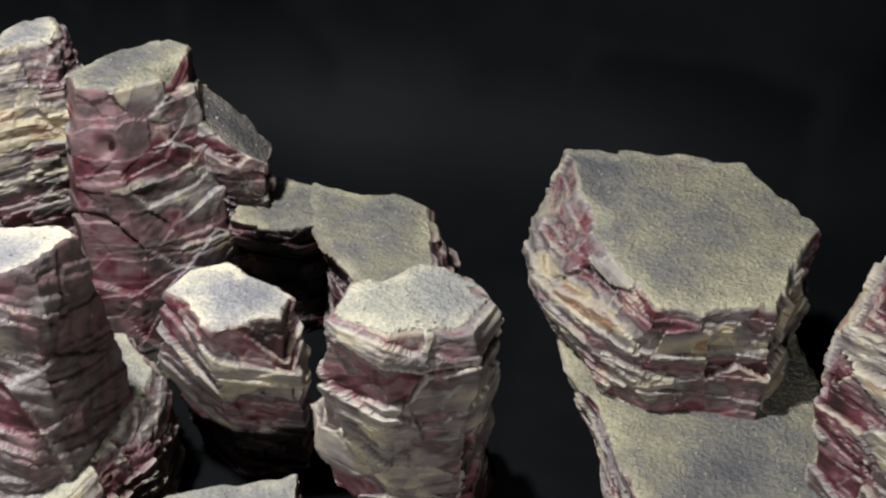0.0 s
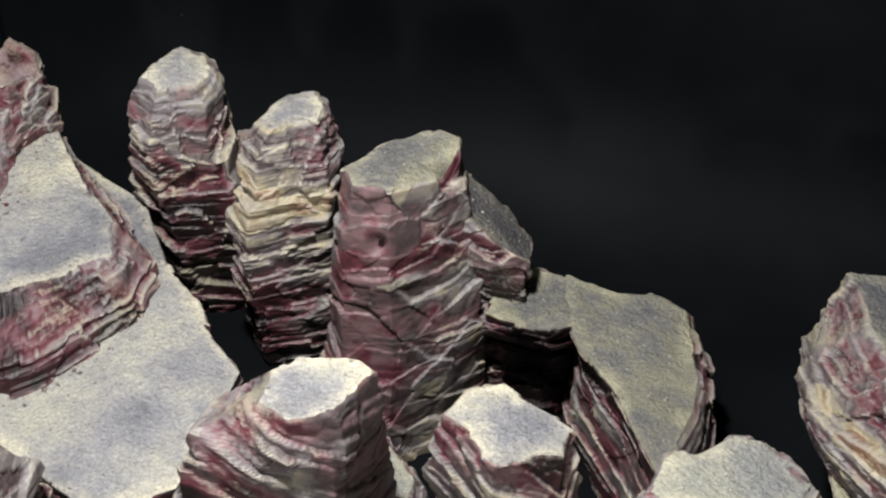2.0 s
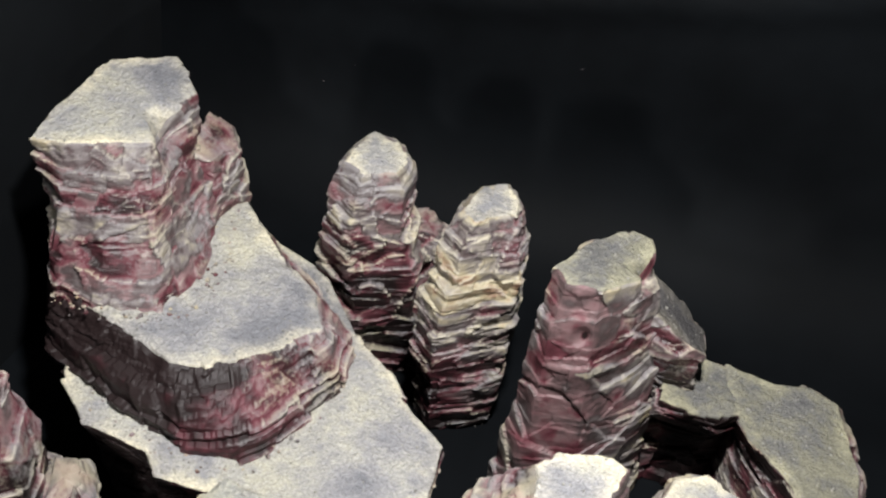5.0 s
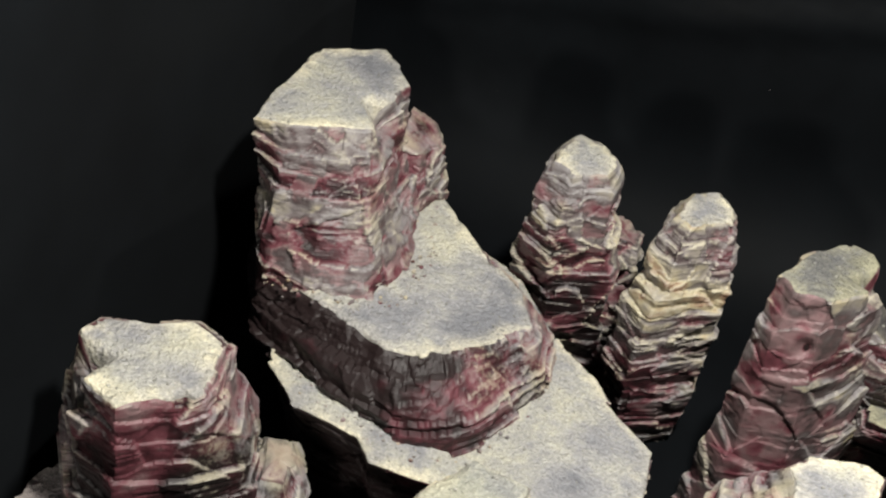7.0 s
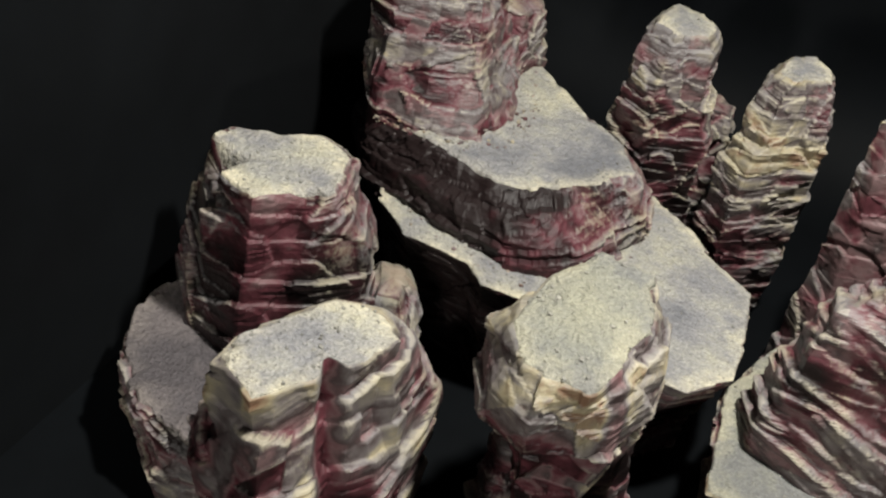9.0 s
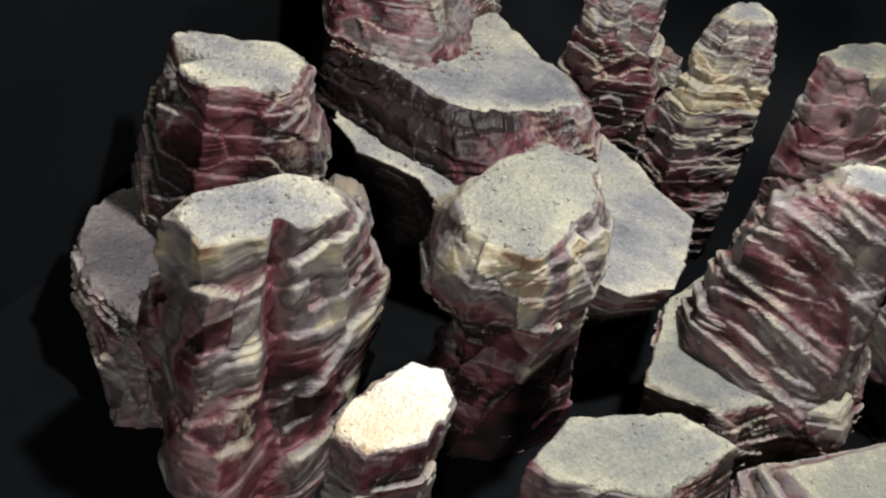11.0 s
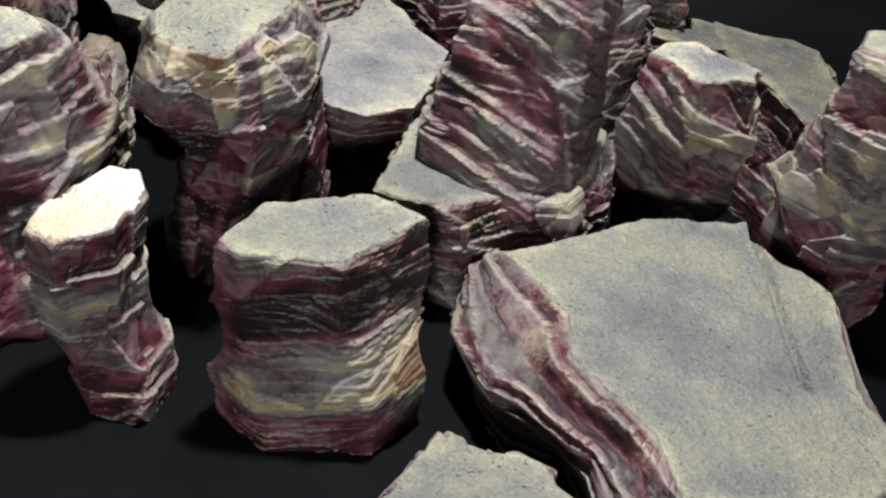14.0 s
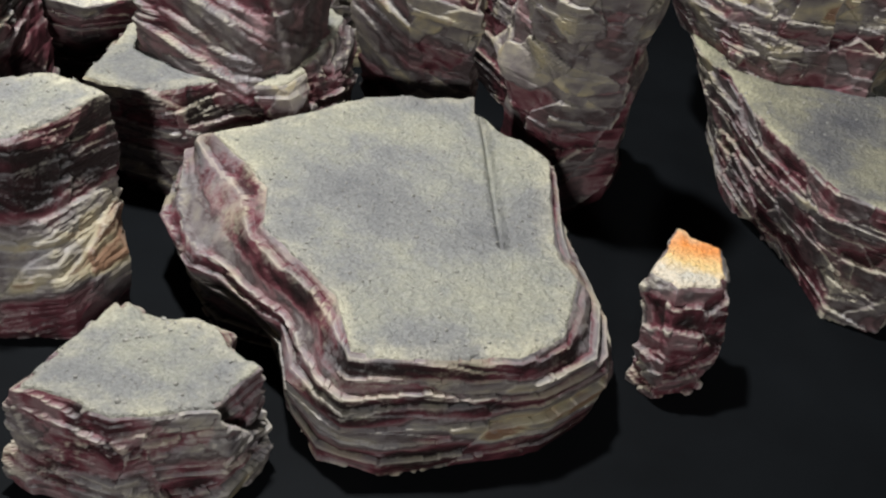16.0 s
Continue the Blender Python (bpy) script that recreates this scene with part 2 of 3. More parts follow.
def scatter(name, parent, spot, big, rng, mat):
    """Small angular stones of the given sizes at the given spots, in one mesh."""
    count = len(spot)
    stone = np.array([(1, 0, 0), (0, 1, 0), (-1, 0, 0), (0, -1, 0), (0.6, 0.6, 0.75), (-0.6, 0.6, 0.7), (-0.6, -0.6, 0.75), (0.6, -0.6, 0.7), (0, 0, -0.5)])
    tris = np.array([(0, 1, 4), (1, 2, 5), (2, 3, 6), (3, 0, 7), (0, 4, 7), (1, 5, 4), (2, 6, 5), (3, 7, 6), (4, 5, 6), (4, 6, 7), (1, 0, 8), (2, 1, 8), (3, 2, 8), (0, 3, 8)])
    turn = rng.uniform(0, 2 * np.pi, count)
    shape = stone[None] * rng.uniform(0.6, 1.3, (count, 9, 1)) * big[:, None, None]
    c, sn = np.cos(turn)[:, None], np.sin(turn)[:, None]
    verts = np.stack([shape[..., 0] * c - shape[..., 1] * sn, shape[..., 0] * sn + shape[..., 1] * c, shape[..., 2]], -1) + spot[:, None]
    faces = (tris[None] + 9 * np.arange(count)[:, None, None]).reshape(-1, 3)
    tint = np.repeat(rng.uniform(0.25, 0.95, count), 9)
    ob = mesh_object(name, verts.reshape(-1, 3), faces, mat, parent, (("layer", tint), ("proud", tint)), smooth=False)
    return tagged(ob, kind="stuff")


def rubble(parent, path, z, seed, count=110, spread=0.006):
    """Crumbs that lie along the foot of a rock."""
    rng = np.random.default_rng(seed)
    p = np.array(path, float)
    run = np.r_[0, np.cumsum(np.linalg.norm(np.diff(p, axis=0), axis=1))]
    at = rng.uniform(0, run[-1], count)
    spot = np.stack([np.interp(at, run, p[:, 0]), np.interp(at, run, p[:, 1]), np.full(count, z)], 1) - np.array(parent.matrix_world.translation)
    spot[:, :2] += rng.normal(0, spread, (count, 2))
    return scatter("rubble", parent, spot, 0.0006 + 0.0018 * rng.uniform(0, 1, count) ** 3, rng, ROCK)


def crag(name, parent, centre, top, levels, slope=(0.0, 0.0), dip=(0.0, 0.0), seed=1, rough=1.0, layer=0.010, chip=0.03, facets=1.0, grooves=(), coarse=1.0, top_mat=None, strata=1.0, steps=1.0, tone=0.0, gash_shades=(), fall=0.0, crown=0.0, notches=(), bands=0.2, warped=0.7, stripes=0.25, spots=()):
    """A carved block: outlines at heights (the last is the top), with strata that stand in and out, and a sanded top.
    levels: (height, outline) or (height, (scale, dx, dy)) of the top outline, from the foot up."""
    centre = np.array(centre, float)
    size = polar(top, centre, np.linspace(0, 2 * np.pi, 60, endpoint=False)).mean()
    count = int(np.clip(2 * np.pi * size / GRAIN, 90, 1000))
    # angles evenly spread along the outline
    fine = np.linspace(0, 2 * np.pi, 2000, endpoint=False)
    r = polar(top, centre, fine)
    xy = np.stack([np.cos(fine), np.sin(fine)], 1) * r[:, None]
    run = np.r_[0, np.cumsum(np.linalg.norm(np.diff(xy, axis=0, append=xy[:1]), axis=1) + 0.3 * size * 2 * np.pi / 2000)]
    angles = np.interp(np.linspace(0, run[-1], count, endpoint=False), run, np.r_[fine, 2 * np.pi])
    radii, centres, heights = [], [], []
    for z, shape in levels:
        if len(shape) == 3 and not isinstance(shape[0], tuple):
            radii.append(polar(top, centre, angles) * shape[0])
            centres.append(centre + shape[1:])
        else:
            radii.append(polar(shape, centre, angles))
            centres.append(centre)
        heights.append(z)
    high = heights[-1]
    rows = int(np.clip((high - heights[0]) / GRAIN, 8, 280))
    v = np.linspace(heights[0], high, rows + 1)
    rad = np.array([np.interp(v, heights, [q[k] for q in radii]) for k in range(count)]).T
    cen = np.stack([np.interp(v, heights, [c[n] for c in centres]) for n in (0, 1)], 1)
    way = np.stack([np.cos(angles), np.sin(angles)], 1)
    pts = np.empty((rows + 1, count, 3))
    pts[..., :2] = cen[:, None] + way[None] * rad[..., None]
    up = (v - heights[0]) / (high - heights[0])
    tilt = (pts[..., 0] - centre[0]) * slope[0] + (pts[..., 1] - centre[1]) * slope[1]
    pts[..., 2] = v[:, None] + up[:, None] * tilt
    flat = pts.reshape(-1, 3)
    # strata: chips broken off in layers, on larger facets
    reach = np.r_[0, np.cumsum(np.linalg.norm(np.diff(pts[rows // 2], axis=0), axis=1))]
    u = np.tile(reach, rows + 1)
    warp = warped * ((smooth_noise(flat, 0.10, seed) - 0.5) * 0.016 + (smooth_noise(flat, 0.045, seed + 1) - 0.5) * 0.011) + (smooth_noise(flat, 0.006, seed + 2) - 0.5) * 0.0014
    s = flat[:, 2] - dip[0] * (flat[:, 0] - centre[0]) - dip[1] * (flat[:, 1] - centre[1]) + warp
    u = u + (smooth_noise(flat, 0.012, seed + 3) - 0.5) * 0.007 + (smooth_noise(flat, 0.005, seed + 4) - 0.5) * 0.002
    bent = np.stack([flat[:, 0], flat[:, 1], s], 1)
    e0, a0, b0, c0, w0 = gouges(bent / (chip * 1.6, chip * 1.6, chip * 1.3), seed + 50, 0.6, 1.4)
    ways = np.tile(angles, rows + 1)
    _, a1, b1, c1, w1 = gouges(bent / (chip * 1.1, chip * 1.1, layer * 1.9), seed + 60, 0.5, 1.2, 0.3)
    across = (w1[:, 1] * np.cos(ways) - w1[:, 0] * np.sin(ways))
    d1 = 1.0 * (a1 - 0.5) + w1[:, 2] * (1.5 * b1 - 0.25) + 1.3 * (c1 - 0.5) * across
    p1, q1, q2, q3, _ = chips(u + 0.02 * a0, s + 0.006 * a0, chip * 1.6, layer * 1.5, seed + 65, 1.0)
    d1 = bands * p1 + (1 - bands) * d1
    a1, b1 = np.where(q3 < bands, q1, a1), np.where(q3 < bands, q2, b1)
    s2 = s + 0.7 * (c1 - 0.5) * across * chip
    _, a2, b2, c2, w2 = gouges(np.stack([flat[:, 0], flat[:, 1], s2], 1) / (chip * 0.5, chip * 0.5, layer * 0.8), seed + 70, 0.5, 1.2)
    d2 = 0.8 * (a2 - 0.5) + w2[:, 2] * (1.4 * b2 - 0.3) + 0.8 * (c2 - 0.5) * (w2[:, 0] + w2[:, 1])
    p2 = chips(u + 0.01 * a1, s2 + 0.004 * a1, chip * 1.1, layer * 0.7, seed + 75)[0]
    d2 = bands * p2 + (1 - bands) * d2
    d3, a3, _, _, _ = chips(u, s2, chip * 0.7, layer * 0.26, seed + 80)
    flute = smooth_noise(np.stack([flat[:, 0], flat[:, 1], flat[:, 2] * 0.3], 1), 0.016, seed + 17) - 0.5
    bulge = smooth_noise(flat, 0.05, seed + 15) - 0.5
    grit = smooth_noise(flat, 0.004, seed + 16) - 0.5
    d = rough * (facets * (0.0045 * (e0 - 0.25) + 0.0045 * (a0 - 0.5) + 0.009 * ((b0 - 0.4) * w0[:, 2] + (c0 - 0.5) * (w0[:, 0] + w0[:, 1]))) + steps * 0.0080 * d1 + strata * (0.0019 * (0.3 + b1) * d2 + 0.0014 * np.clip(1.8 * b1 - 0.6, 0, 1) * d3)
                 + 0.0016 * flute + 0.003 * bulge + 0.0009 * grit)
    d = 0.009 * np.tanh(d / 0.009)
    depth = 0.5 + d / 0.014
    red, hue = np.zeros(len(flat)), np.zeros(len(flat))
    # Clefts and tinted stretches; aims under 0.3 are near-black, shade put into colour.
    for (gx, gy), wide, deep, aim in gash_shades:
        turn = np.angle(np.exp(1j * (ways - np.arctan2(gy - centre[1], gx - centre[0]))))
        off = turn * np.hypot(gx - centre[0], gy - centre[1]) + 0.012 * (smooth_noise(flat * (0, 0, 1), 0.03, seed + 5) - 0.5)
        cleft_shade = np.exp(-((off / wide) ** 4))
        if aim > 0.45:
            d = d * (1 - 0.4 * cleft_shade)
        d, red, hue = d - deep * cleft_shade, np.maximum(red, cleft_shade), np.where(cleft_shade > red, aim, hue)
    for (px, py), pz, wide, tall, deep, aim, smooth in spots:
        turn = np.angle(np.exp(1j * (ways - np.arctan2(py - centre[1], px - centre[0]))))
        off = turn * np.hypot(px - centre[0], py - centre[1]) / wide
        near = np.exp(-((off ** 2 + ((s - pz) / tall) ** 2) ** 2))
        d, red, hue = d * (1 - smooth * near) - deep * near, np.maximum(red, near), np.where(near > red, aim, hue)
    d = d.reshape(rows + 1, count)
    for _ in range(3 if max(abs(dip[0]), abs(dip[1])) > 0.3 else 1):
        d = (8 * d + np.roll(d, 1, 1) + np.roll(d, -1, 1) + np.vstack([d[:1], d[:-1]]) + np.vstack([d[1:], d[-1:]])) / 12
    fade = np.clip((high - v) / 0.010, 0.75, 1)[:, None]
    d = d * fade
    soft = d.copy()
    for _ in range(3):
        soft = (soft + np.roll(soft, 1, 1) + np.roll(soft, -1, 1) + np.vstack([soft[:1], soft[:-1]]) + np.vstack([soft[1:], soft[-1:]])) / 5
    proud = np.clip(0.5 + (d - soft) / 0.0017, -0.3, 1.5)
    # fall: darker, less brushed feet; two-tone paint on some rocks, painted-in shade on others.
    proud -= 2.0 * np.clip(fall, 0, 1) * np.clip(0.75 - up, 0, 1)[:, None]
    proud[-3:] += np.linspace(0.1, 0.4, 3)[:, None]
    d = d - 0.0014 * (1 - np.clip((high - v) / 0.0025, 0, 1))[:, None] ** 2
    sag = (smooth_noise(pts[-1], 0.012, seed + 81) - 0.5) * 0.0030 - 0.005 * np.clip(smooth_noise(pts[-1], 0.022, seed + 82) - 0.68, 0, 1) / 0.32
    for (nx, ny), wide, deep in notches:
        near = np.hypot(pts[-1][:, 0] - nx, pts[-1][:, 1] - ny)
        near = np.clip(1.6 * (1 - near / wide), 0, 1)
        sag = sag - deep * near
        d = d - (0.6 * deep * near)[None] * np.clip((v - (high - 1.4 * deep)) / (0.5 * deep), 0, 1)[:, None]
    pts[..., 2] += sag[None] * np.clip((v - (high - 0.02)) / 0.02, 0, 1)[:, None]
    pts[..., :2] += way[None] * d[..., None]
    pts[..., 2] += (np.roll(d, 1, 0) * 0.35) * (np.clip((high - v) / 0.004, 0, 1) * np.clip((v - heights[0]) / 0.004, 0, 1))[:, None]
    if parent is not None:
        pts -= np.array(parent.matrix_world.translation)
    patch = smooth_noise(bent * (1, 1, 1.6), 0.035, seed + 90)
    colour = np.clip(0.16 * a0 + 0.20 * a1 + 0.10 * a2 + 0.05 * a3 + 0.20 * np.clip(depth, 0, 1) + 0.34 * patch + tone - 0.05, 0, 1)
    stripe = smooth_noise(np.stack([0 * s, 0 * s, s], 1), layer * 1.5, seed + 91) - 0.5
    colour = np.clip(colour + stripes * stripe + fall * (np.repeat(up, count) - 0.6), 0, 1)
    colour = colour + (hue - colour) * 0.8 * red
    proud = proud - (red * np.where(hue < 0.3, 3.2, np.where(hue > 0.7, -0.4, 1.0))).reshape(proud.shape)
    k = np.arange(rows)[:, None] * count
    j = np.arange(count)[None]
    faces = np.stack([k + j, k + (j + 1) % count, k + count + (j + 1) % count, k + count + j], -1).reshape(-1, 4)
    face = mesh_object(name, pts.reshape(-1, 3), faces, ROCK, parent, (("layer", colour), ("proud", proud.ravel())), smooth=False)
    # sanded top
    rim = pts[-1]
    mid = rim.mean(0)
    rings = int(np.clip(size / GRAIN, 10, 60))
    cap, rims = [], []
    for n in range(rings + 1):
        f = (n / rings) ** 1.3
        ring = rim * (1 - f) + mid * f
        world_ring = ring + (np.array(parent.matrix_world.translation) if parent is not None else 0)
        plane = high + (world_ring[:, 0] - centre[0]) * slope[0] + (world_ring[:, 1] - centre[1]) * slope[1]
        ring[:, 2] = plane + (rim[:, 2] - plane_rim) * np.exp(-np.linalg.norm(ring[:, :2] - rim[:, :2], axis=1) / 0.005) if n else rim[:, 2]
        plane_rim = plane if n == 0 else plane_rim
        lift = (smooth_noise(world_ring, 0.03, seed + 31) - 0.5) * 0.0022 + (smooth_noise(world_ring, 0.006, seed + 32) - 0.5) * 0.0010
        ring = ring.copy()
        for (x0, y0), (x1, y1), wide, deep in grooves:
            along = np.clip(((world_ring[:, 0] - x0) * (x1 - x0) + (world_ring[:, 1] - y0) * (y1 - y0)) / ((x1 - x0) ** 2 + (y1 - y0) ** 2), 0, 1)
            away = np.hypot(world_ring[:, 0] - x0 - along * (x1 - x0), world_ring[:, 1] - y0 - along * (y1 - y0))
            lift = lift - deep * np.exp(-((away / wide) ** 2))
        lift = lift * (1 + 60 * crown) + crown * (1 - (1 - f) ** 2)
        ring[:, 2] += lift * min(1, n / 3) + 0.0012 * min(1, n / 2)
        cap.append(ring)
        rims.append(np.clip(1 - np.linalg.norm(ring[:, :2] - rim[:, :2], axis=1) / 0.026, 0, 1))
    k = np.arange(rings)[:, None] * count
    faces = np.stack([k + j, k + (j + 1) % count, k + count + (j + 1) % count, k + count + j], -1).reshape(-1, 4)
    bare = top_mat is ROCK
    mesh_object("bare_top" if bare else "sanded_top", np.concatenate(cap), faces, top_mat or SAND, face, (("rim", np.concatenate(rims)), ("layer", np.concatenate(rims) * 0.2 + 0.30), ("proud", np.concatenate(rims) * 0.6)),
                "bare dark painted top" if bare else "top crusted with fine grey-yellow sand")
    if not bare:
        grit_on(face, np.stack(cap), seed, top_mat if top_mat in (CREAM, AMBER, DUSK) else GRIT, coarse)
    return face


# ---------------------------------------------------------------- the setting
def cloth(name, across, along, place, label):
    """A cloth sheet over a grid; place(u, v) gives its points for u and v from 0 to 1."""
    u, v = np.meshgrid(np.linspace(0, 1, across), np.linspace(0, 1, along))
    pts = np.stack(place(u.ravel(), v.ravel()), 1)
    k, j = np.arange(along - 1)[:, None] * across, np.arange(across - 1)[None]
    faces = np.stack([k + j, k + j + 1, k + across + j + 1, k + across + j], -1).reshape(-1, 4)
    return tagged(mesh_object(name, pts, faces, CLOTH), label, "cloth", kind="structure")


FOLD, BEND = 1.05, 0.15


def swept(u, v):
    """Flat on the table, then curving up into the hanging backdrop with soft folds."""
    x = -0.95 + 2.6 * u
    run = -0.9 + 4.0 * v
    turn = np.clip((run - FOLD) / BEND, 0, np.pi / 2)
    y = np.where(run < FOLD, run, FOLD + BEND * np.sin(turn))
    z = np.where(run < FOLD, 0.0, BEND * (1 - np.cos(turn)) + np.maximum(run - FOLD - BEND * np.pi / 2, 0))
    hang = np.clip(z / 0.25, 0, 1)
    y = y + hang * (0.012 * np.sin(9 * x + 1.0) + 0.006 * np.sin(23 * x + 4 * z)) - hang * 0.010 * np.exp(-((z - 0.34 - 0.22 * x) / 0.012) ** 2)
    z = z + (1 - hang) * 0.0006 * (smooth_noise(np.stack([x, run, 0 * x], 1), 0.12, 3) - 0.5) - 0.0006
    return x, y, z


def side(u, v):
    """The cloth that hangs along the short side of the table."""
    y = -0.9 + 1.98 * u
    x = -0.716 + 0.075 * (y - 0.45) + 0.004 * np.sin(11 * y) * v
    return x, y, 1.9 * v - 0.01


cloth("table_cloth", 130, 260, swept, "black cloth covering the table and rising into the backdrop")
cloth("backdrop_side", 120, 60, side, "black cloth hung along the short side of the table")



def lint():
    """A few pale specks of fluff that stick to the backdrop."""
    rng = np.random.default_rng(5)
    spots = [(-0.543, 0.113), (-0.512, 0.138), (-0.278, 0.205)]
    x, z = np.array(spots).T
    run = np.where(z < BEND, FOLD + BEND * np.arccos(1 - np.minimum(z, BEND) / BEND), FOLD + BEND * np.pi / 2 + z - BEND)
    spot = np.stack(swept((x + 0.95) / 2.6, (run + 0.9) / 4.0), 1)
    ob = scatter("lint", None, spot, rng.uniform(0.0005, 0.0008, len(spot)), rng, DUSK)
    return tagged(ob, "pale specks of lint stuck to the black backdrop", "lint", kind="stuff")


lint()


# ---------------------------------------------------------------- the rocks
mesa = thing("rock_mesa", -0.45, 0.76, "three-tiered mesa of carved foam painted maroon and cream", "terrain rock")
# Near-black stretches on both lower tiers paint in the shade of their flanks.
crag("lower_tier", mesa, (-0.44, 0.77), [(-0.576, 0.712), (-0.538, 0.675), (-0.485, 0.664), (-0.469, 0.645), (-0.421, 0.648), (-0.336, 0.618),
     (-0.312, 0.617), (-0.281, 0.645), (-0.281, 0.752), (-0.330, 0.792), (-0.348, 0.816), (-0.376, 0.835), (-0.44, 0.91), (-0.54, 0.95), (-0.60, 0.90), (-0.60, 0.76)],
     [(0.0, (0.84, 0, 0.012)), (0.05, (0.88, 0, 0.008)), (0.09, (0.96, 0, 0.004)), (0.113, (1, 0, 0))], seed=11, bands=0.5, top_mat=PALE, tone=-0.03, gash_shades=[((-0.53, 0.668), 0.11, 0.0, 0.06)], rough=0.9, layer=0.014, chip=0.05)
crag("middle_tier", mesa, (-0.50, 0.81), [(-0.610, 0.770), (-0.543, 0.738), (-0.491, 0.715), (-0.462, 0.719), (-0.419, 0.760), (-0.398, 0.793),
     (-0.416, 0.829), (-0.459, 0.867), (-0.515, 0.922), (-0.57, 0.96), (-0.62, 0.93), (-0.63, 0.83)],
     [(0.106, [(-0.600, 0.735), (-0.520, 0.690), (-0.456, 0.674), (-0.416, 0.677), (-0.405, 0.690), (-0.373, 0.775), (-0.380, 0.825), (-0.44, 0.89), (-0.515, 0.935), (-0.57, 0.97), (-0.63, 0.94), (-0.64, 0.81)]),
      (0.132, [(-0.606, 0.748), (-0.528, 0.704), (-0.468, 0.682), (-0.424, 0.690), (-0.410, 0.705), (-0.382, 0.780), (-0.390, 0.826), (-0.45, 0.88), (-0.515, 0.93), (-0.57, 0.965), (-0.625, 0.935), (-0.635, 0.82)]),
      (0.156, (1, 0, 0))], seed=12, bands=1.0, top_mat=PALE, tone=-0.08, gash_shades=[((-0.545, 0.725), 0.10, 0.0, 0.06), ((-0.63, 0.80), 0.06, 0.0, 0.06)], rough=0.9, layer=0.011, dip=(0.12, 0), facets=0.45, strata=1.2, steps=0.8, stripes=0.12)
# fall paints shade into the tower's lower part.
crag("tower", mesa, (-0.590, 0.870), [(-0.639, 0.927), (-0.593, 0.955), (-0.566, 0.930), (-0.553, 0.914), (-0.560, 0.882), (-0.554, 0.834),
     (-0.613, 0.803), (-0.638, 0.803), (-0.643, 0.846)],
     [(0.150, [(-0.645, 0.93), (-0.59, 0.955), (-0.545, 0.935), (-0.520, 0.890), (-0.504, 0.842), (-0.500, 0.779), (-0.520, 0.757), (-0.567, 0.747), (-0.606, 0.756), (-0.643, 0.83)]),
      (0.176, [(-0.643, 0.93), (-0.59, 0.955), (-0.555, 0.935), (-0.530, 0.90), (-0.530, 0.842), (-0.528, 0.782), (-0.567, 0.764), (-0.614, 0.770), (-0.643, 0.83)]),
      (0.256, (1, 0, 0))], seed=13, bands=0.7, top_mat=PALE, steps=0.8, notches=[((-0.556, 0.862), 0.030, 0.020)], rough=0.9, layer=0.011, facets=0.7, fall=0.25, stripes=0.4)
crag("side_buttress", mesa, (-0.545, 0.915), [(-0.560, 0.945), (-0.535, 0.945), (-0.522, 0.920), (-0.530, 0.888), (-0.556, 0.885)],
     [(0.150, (1.25, 0, 0)), (0.19, (1.15, 0, 0)), (0.214, (0.95, 0, 0))], seed=14, top_mat=ROCK, tone=-0.05, slope=(-0.4, 0.0))

rubble(mesa, [(-0.606, 0.752), (-0.567, 0.742), (-0.520, 0.752), (-0.496, 0.777), (-0.500, 0.842), (-0.516, 0.90)], 0.157, 16)
rubble(mesa, [(-0.545, 0.706), (-0.52, 0.692), (-0.456, 0.670), (-0.412, 0.676), (-0.370, 0.775), (-0.376, 0.825)], 0.114, 17, 90)

spire = thing("rock_spire", -0.40, 0.93, "slim carved rock spire with pale cap, shade painted into its foot", "terrain rock", "slim rock spires")
# The lower half is darkened by fall, shade put into the colour.
crag("spire_face", spire, (-0.406, 0.920), [(-0.422, 0.935), (-0.416, 0.952), (-0.398, 0.948), (-0.386, 0.928), (-0.386, 0.912), (-0.408, 0.900), (-0.424, 0.910)],
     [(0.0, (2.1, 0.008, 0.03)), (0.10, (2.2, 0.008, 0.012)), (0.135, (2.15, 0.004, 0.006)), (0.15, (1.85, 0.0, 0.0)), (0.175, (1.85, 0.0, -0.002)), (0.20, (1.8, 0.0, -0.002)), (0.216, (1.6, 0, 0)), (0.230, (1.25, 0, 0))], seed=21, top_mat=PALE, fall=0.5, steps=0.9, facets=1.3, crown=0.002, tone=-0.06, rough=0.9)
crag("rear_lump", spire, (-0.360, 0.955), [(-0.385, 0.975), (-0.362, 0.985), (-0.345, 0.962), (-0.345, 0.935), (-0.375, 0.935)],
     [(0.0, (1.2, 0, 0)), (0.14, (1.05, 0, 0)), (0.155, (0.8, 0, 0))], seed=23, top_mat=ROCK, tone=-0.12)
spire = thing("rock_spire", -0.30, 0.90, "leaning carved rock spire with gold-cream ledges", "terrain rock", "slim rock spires")
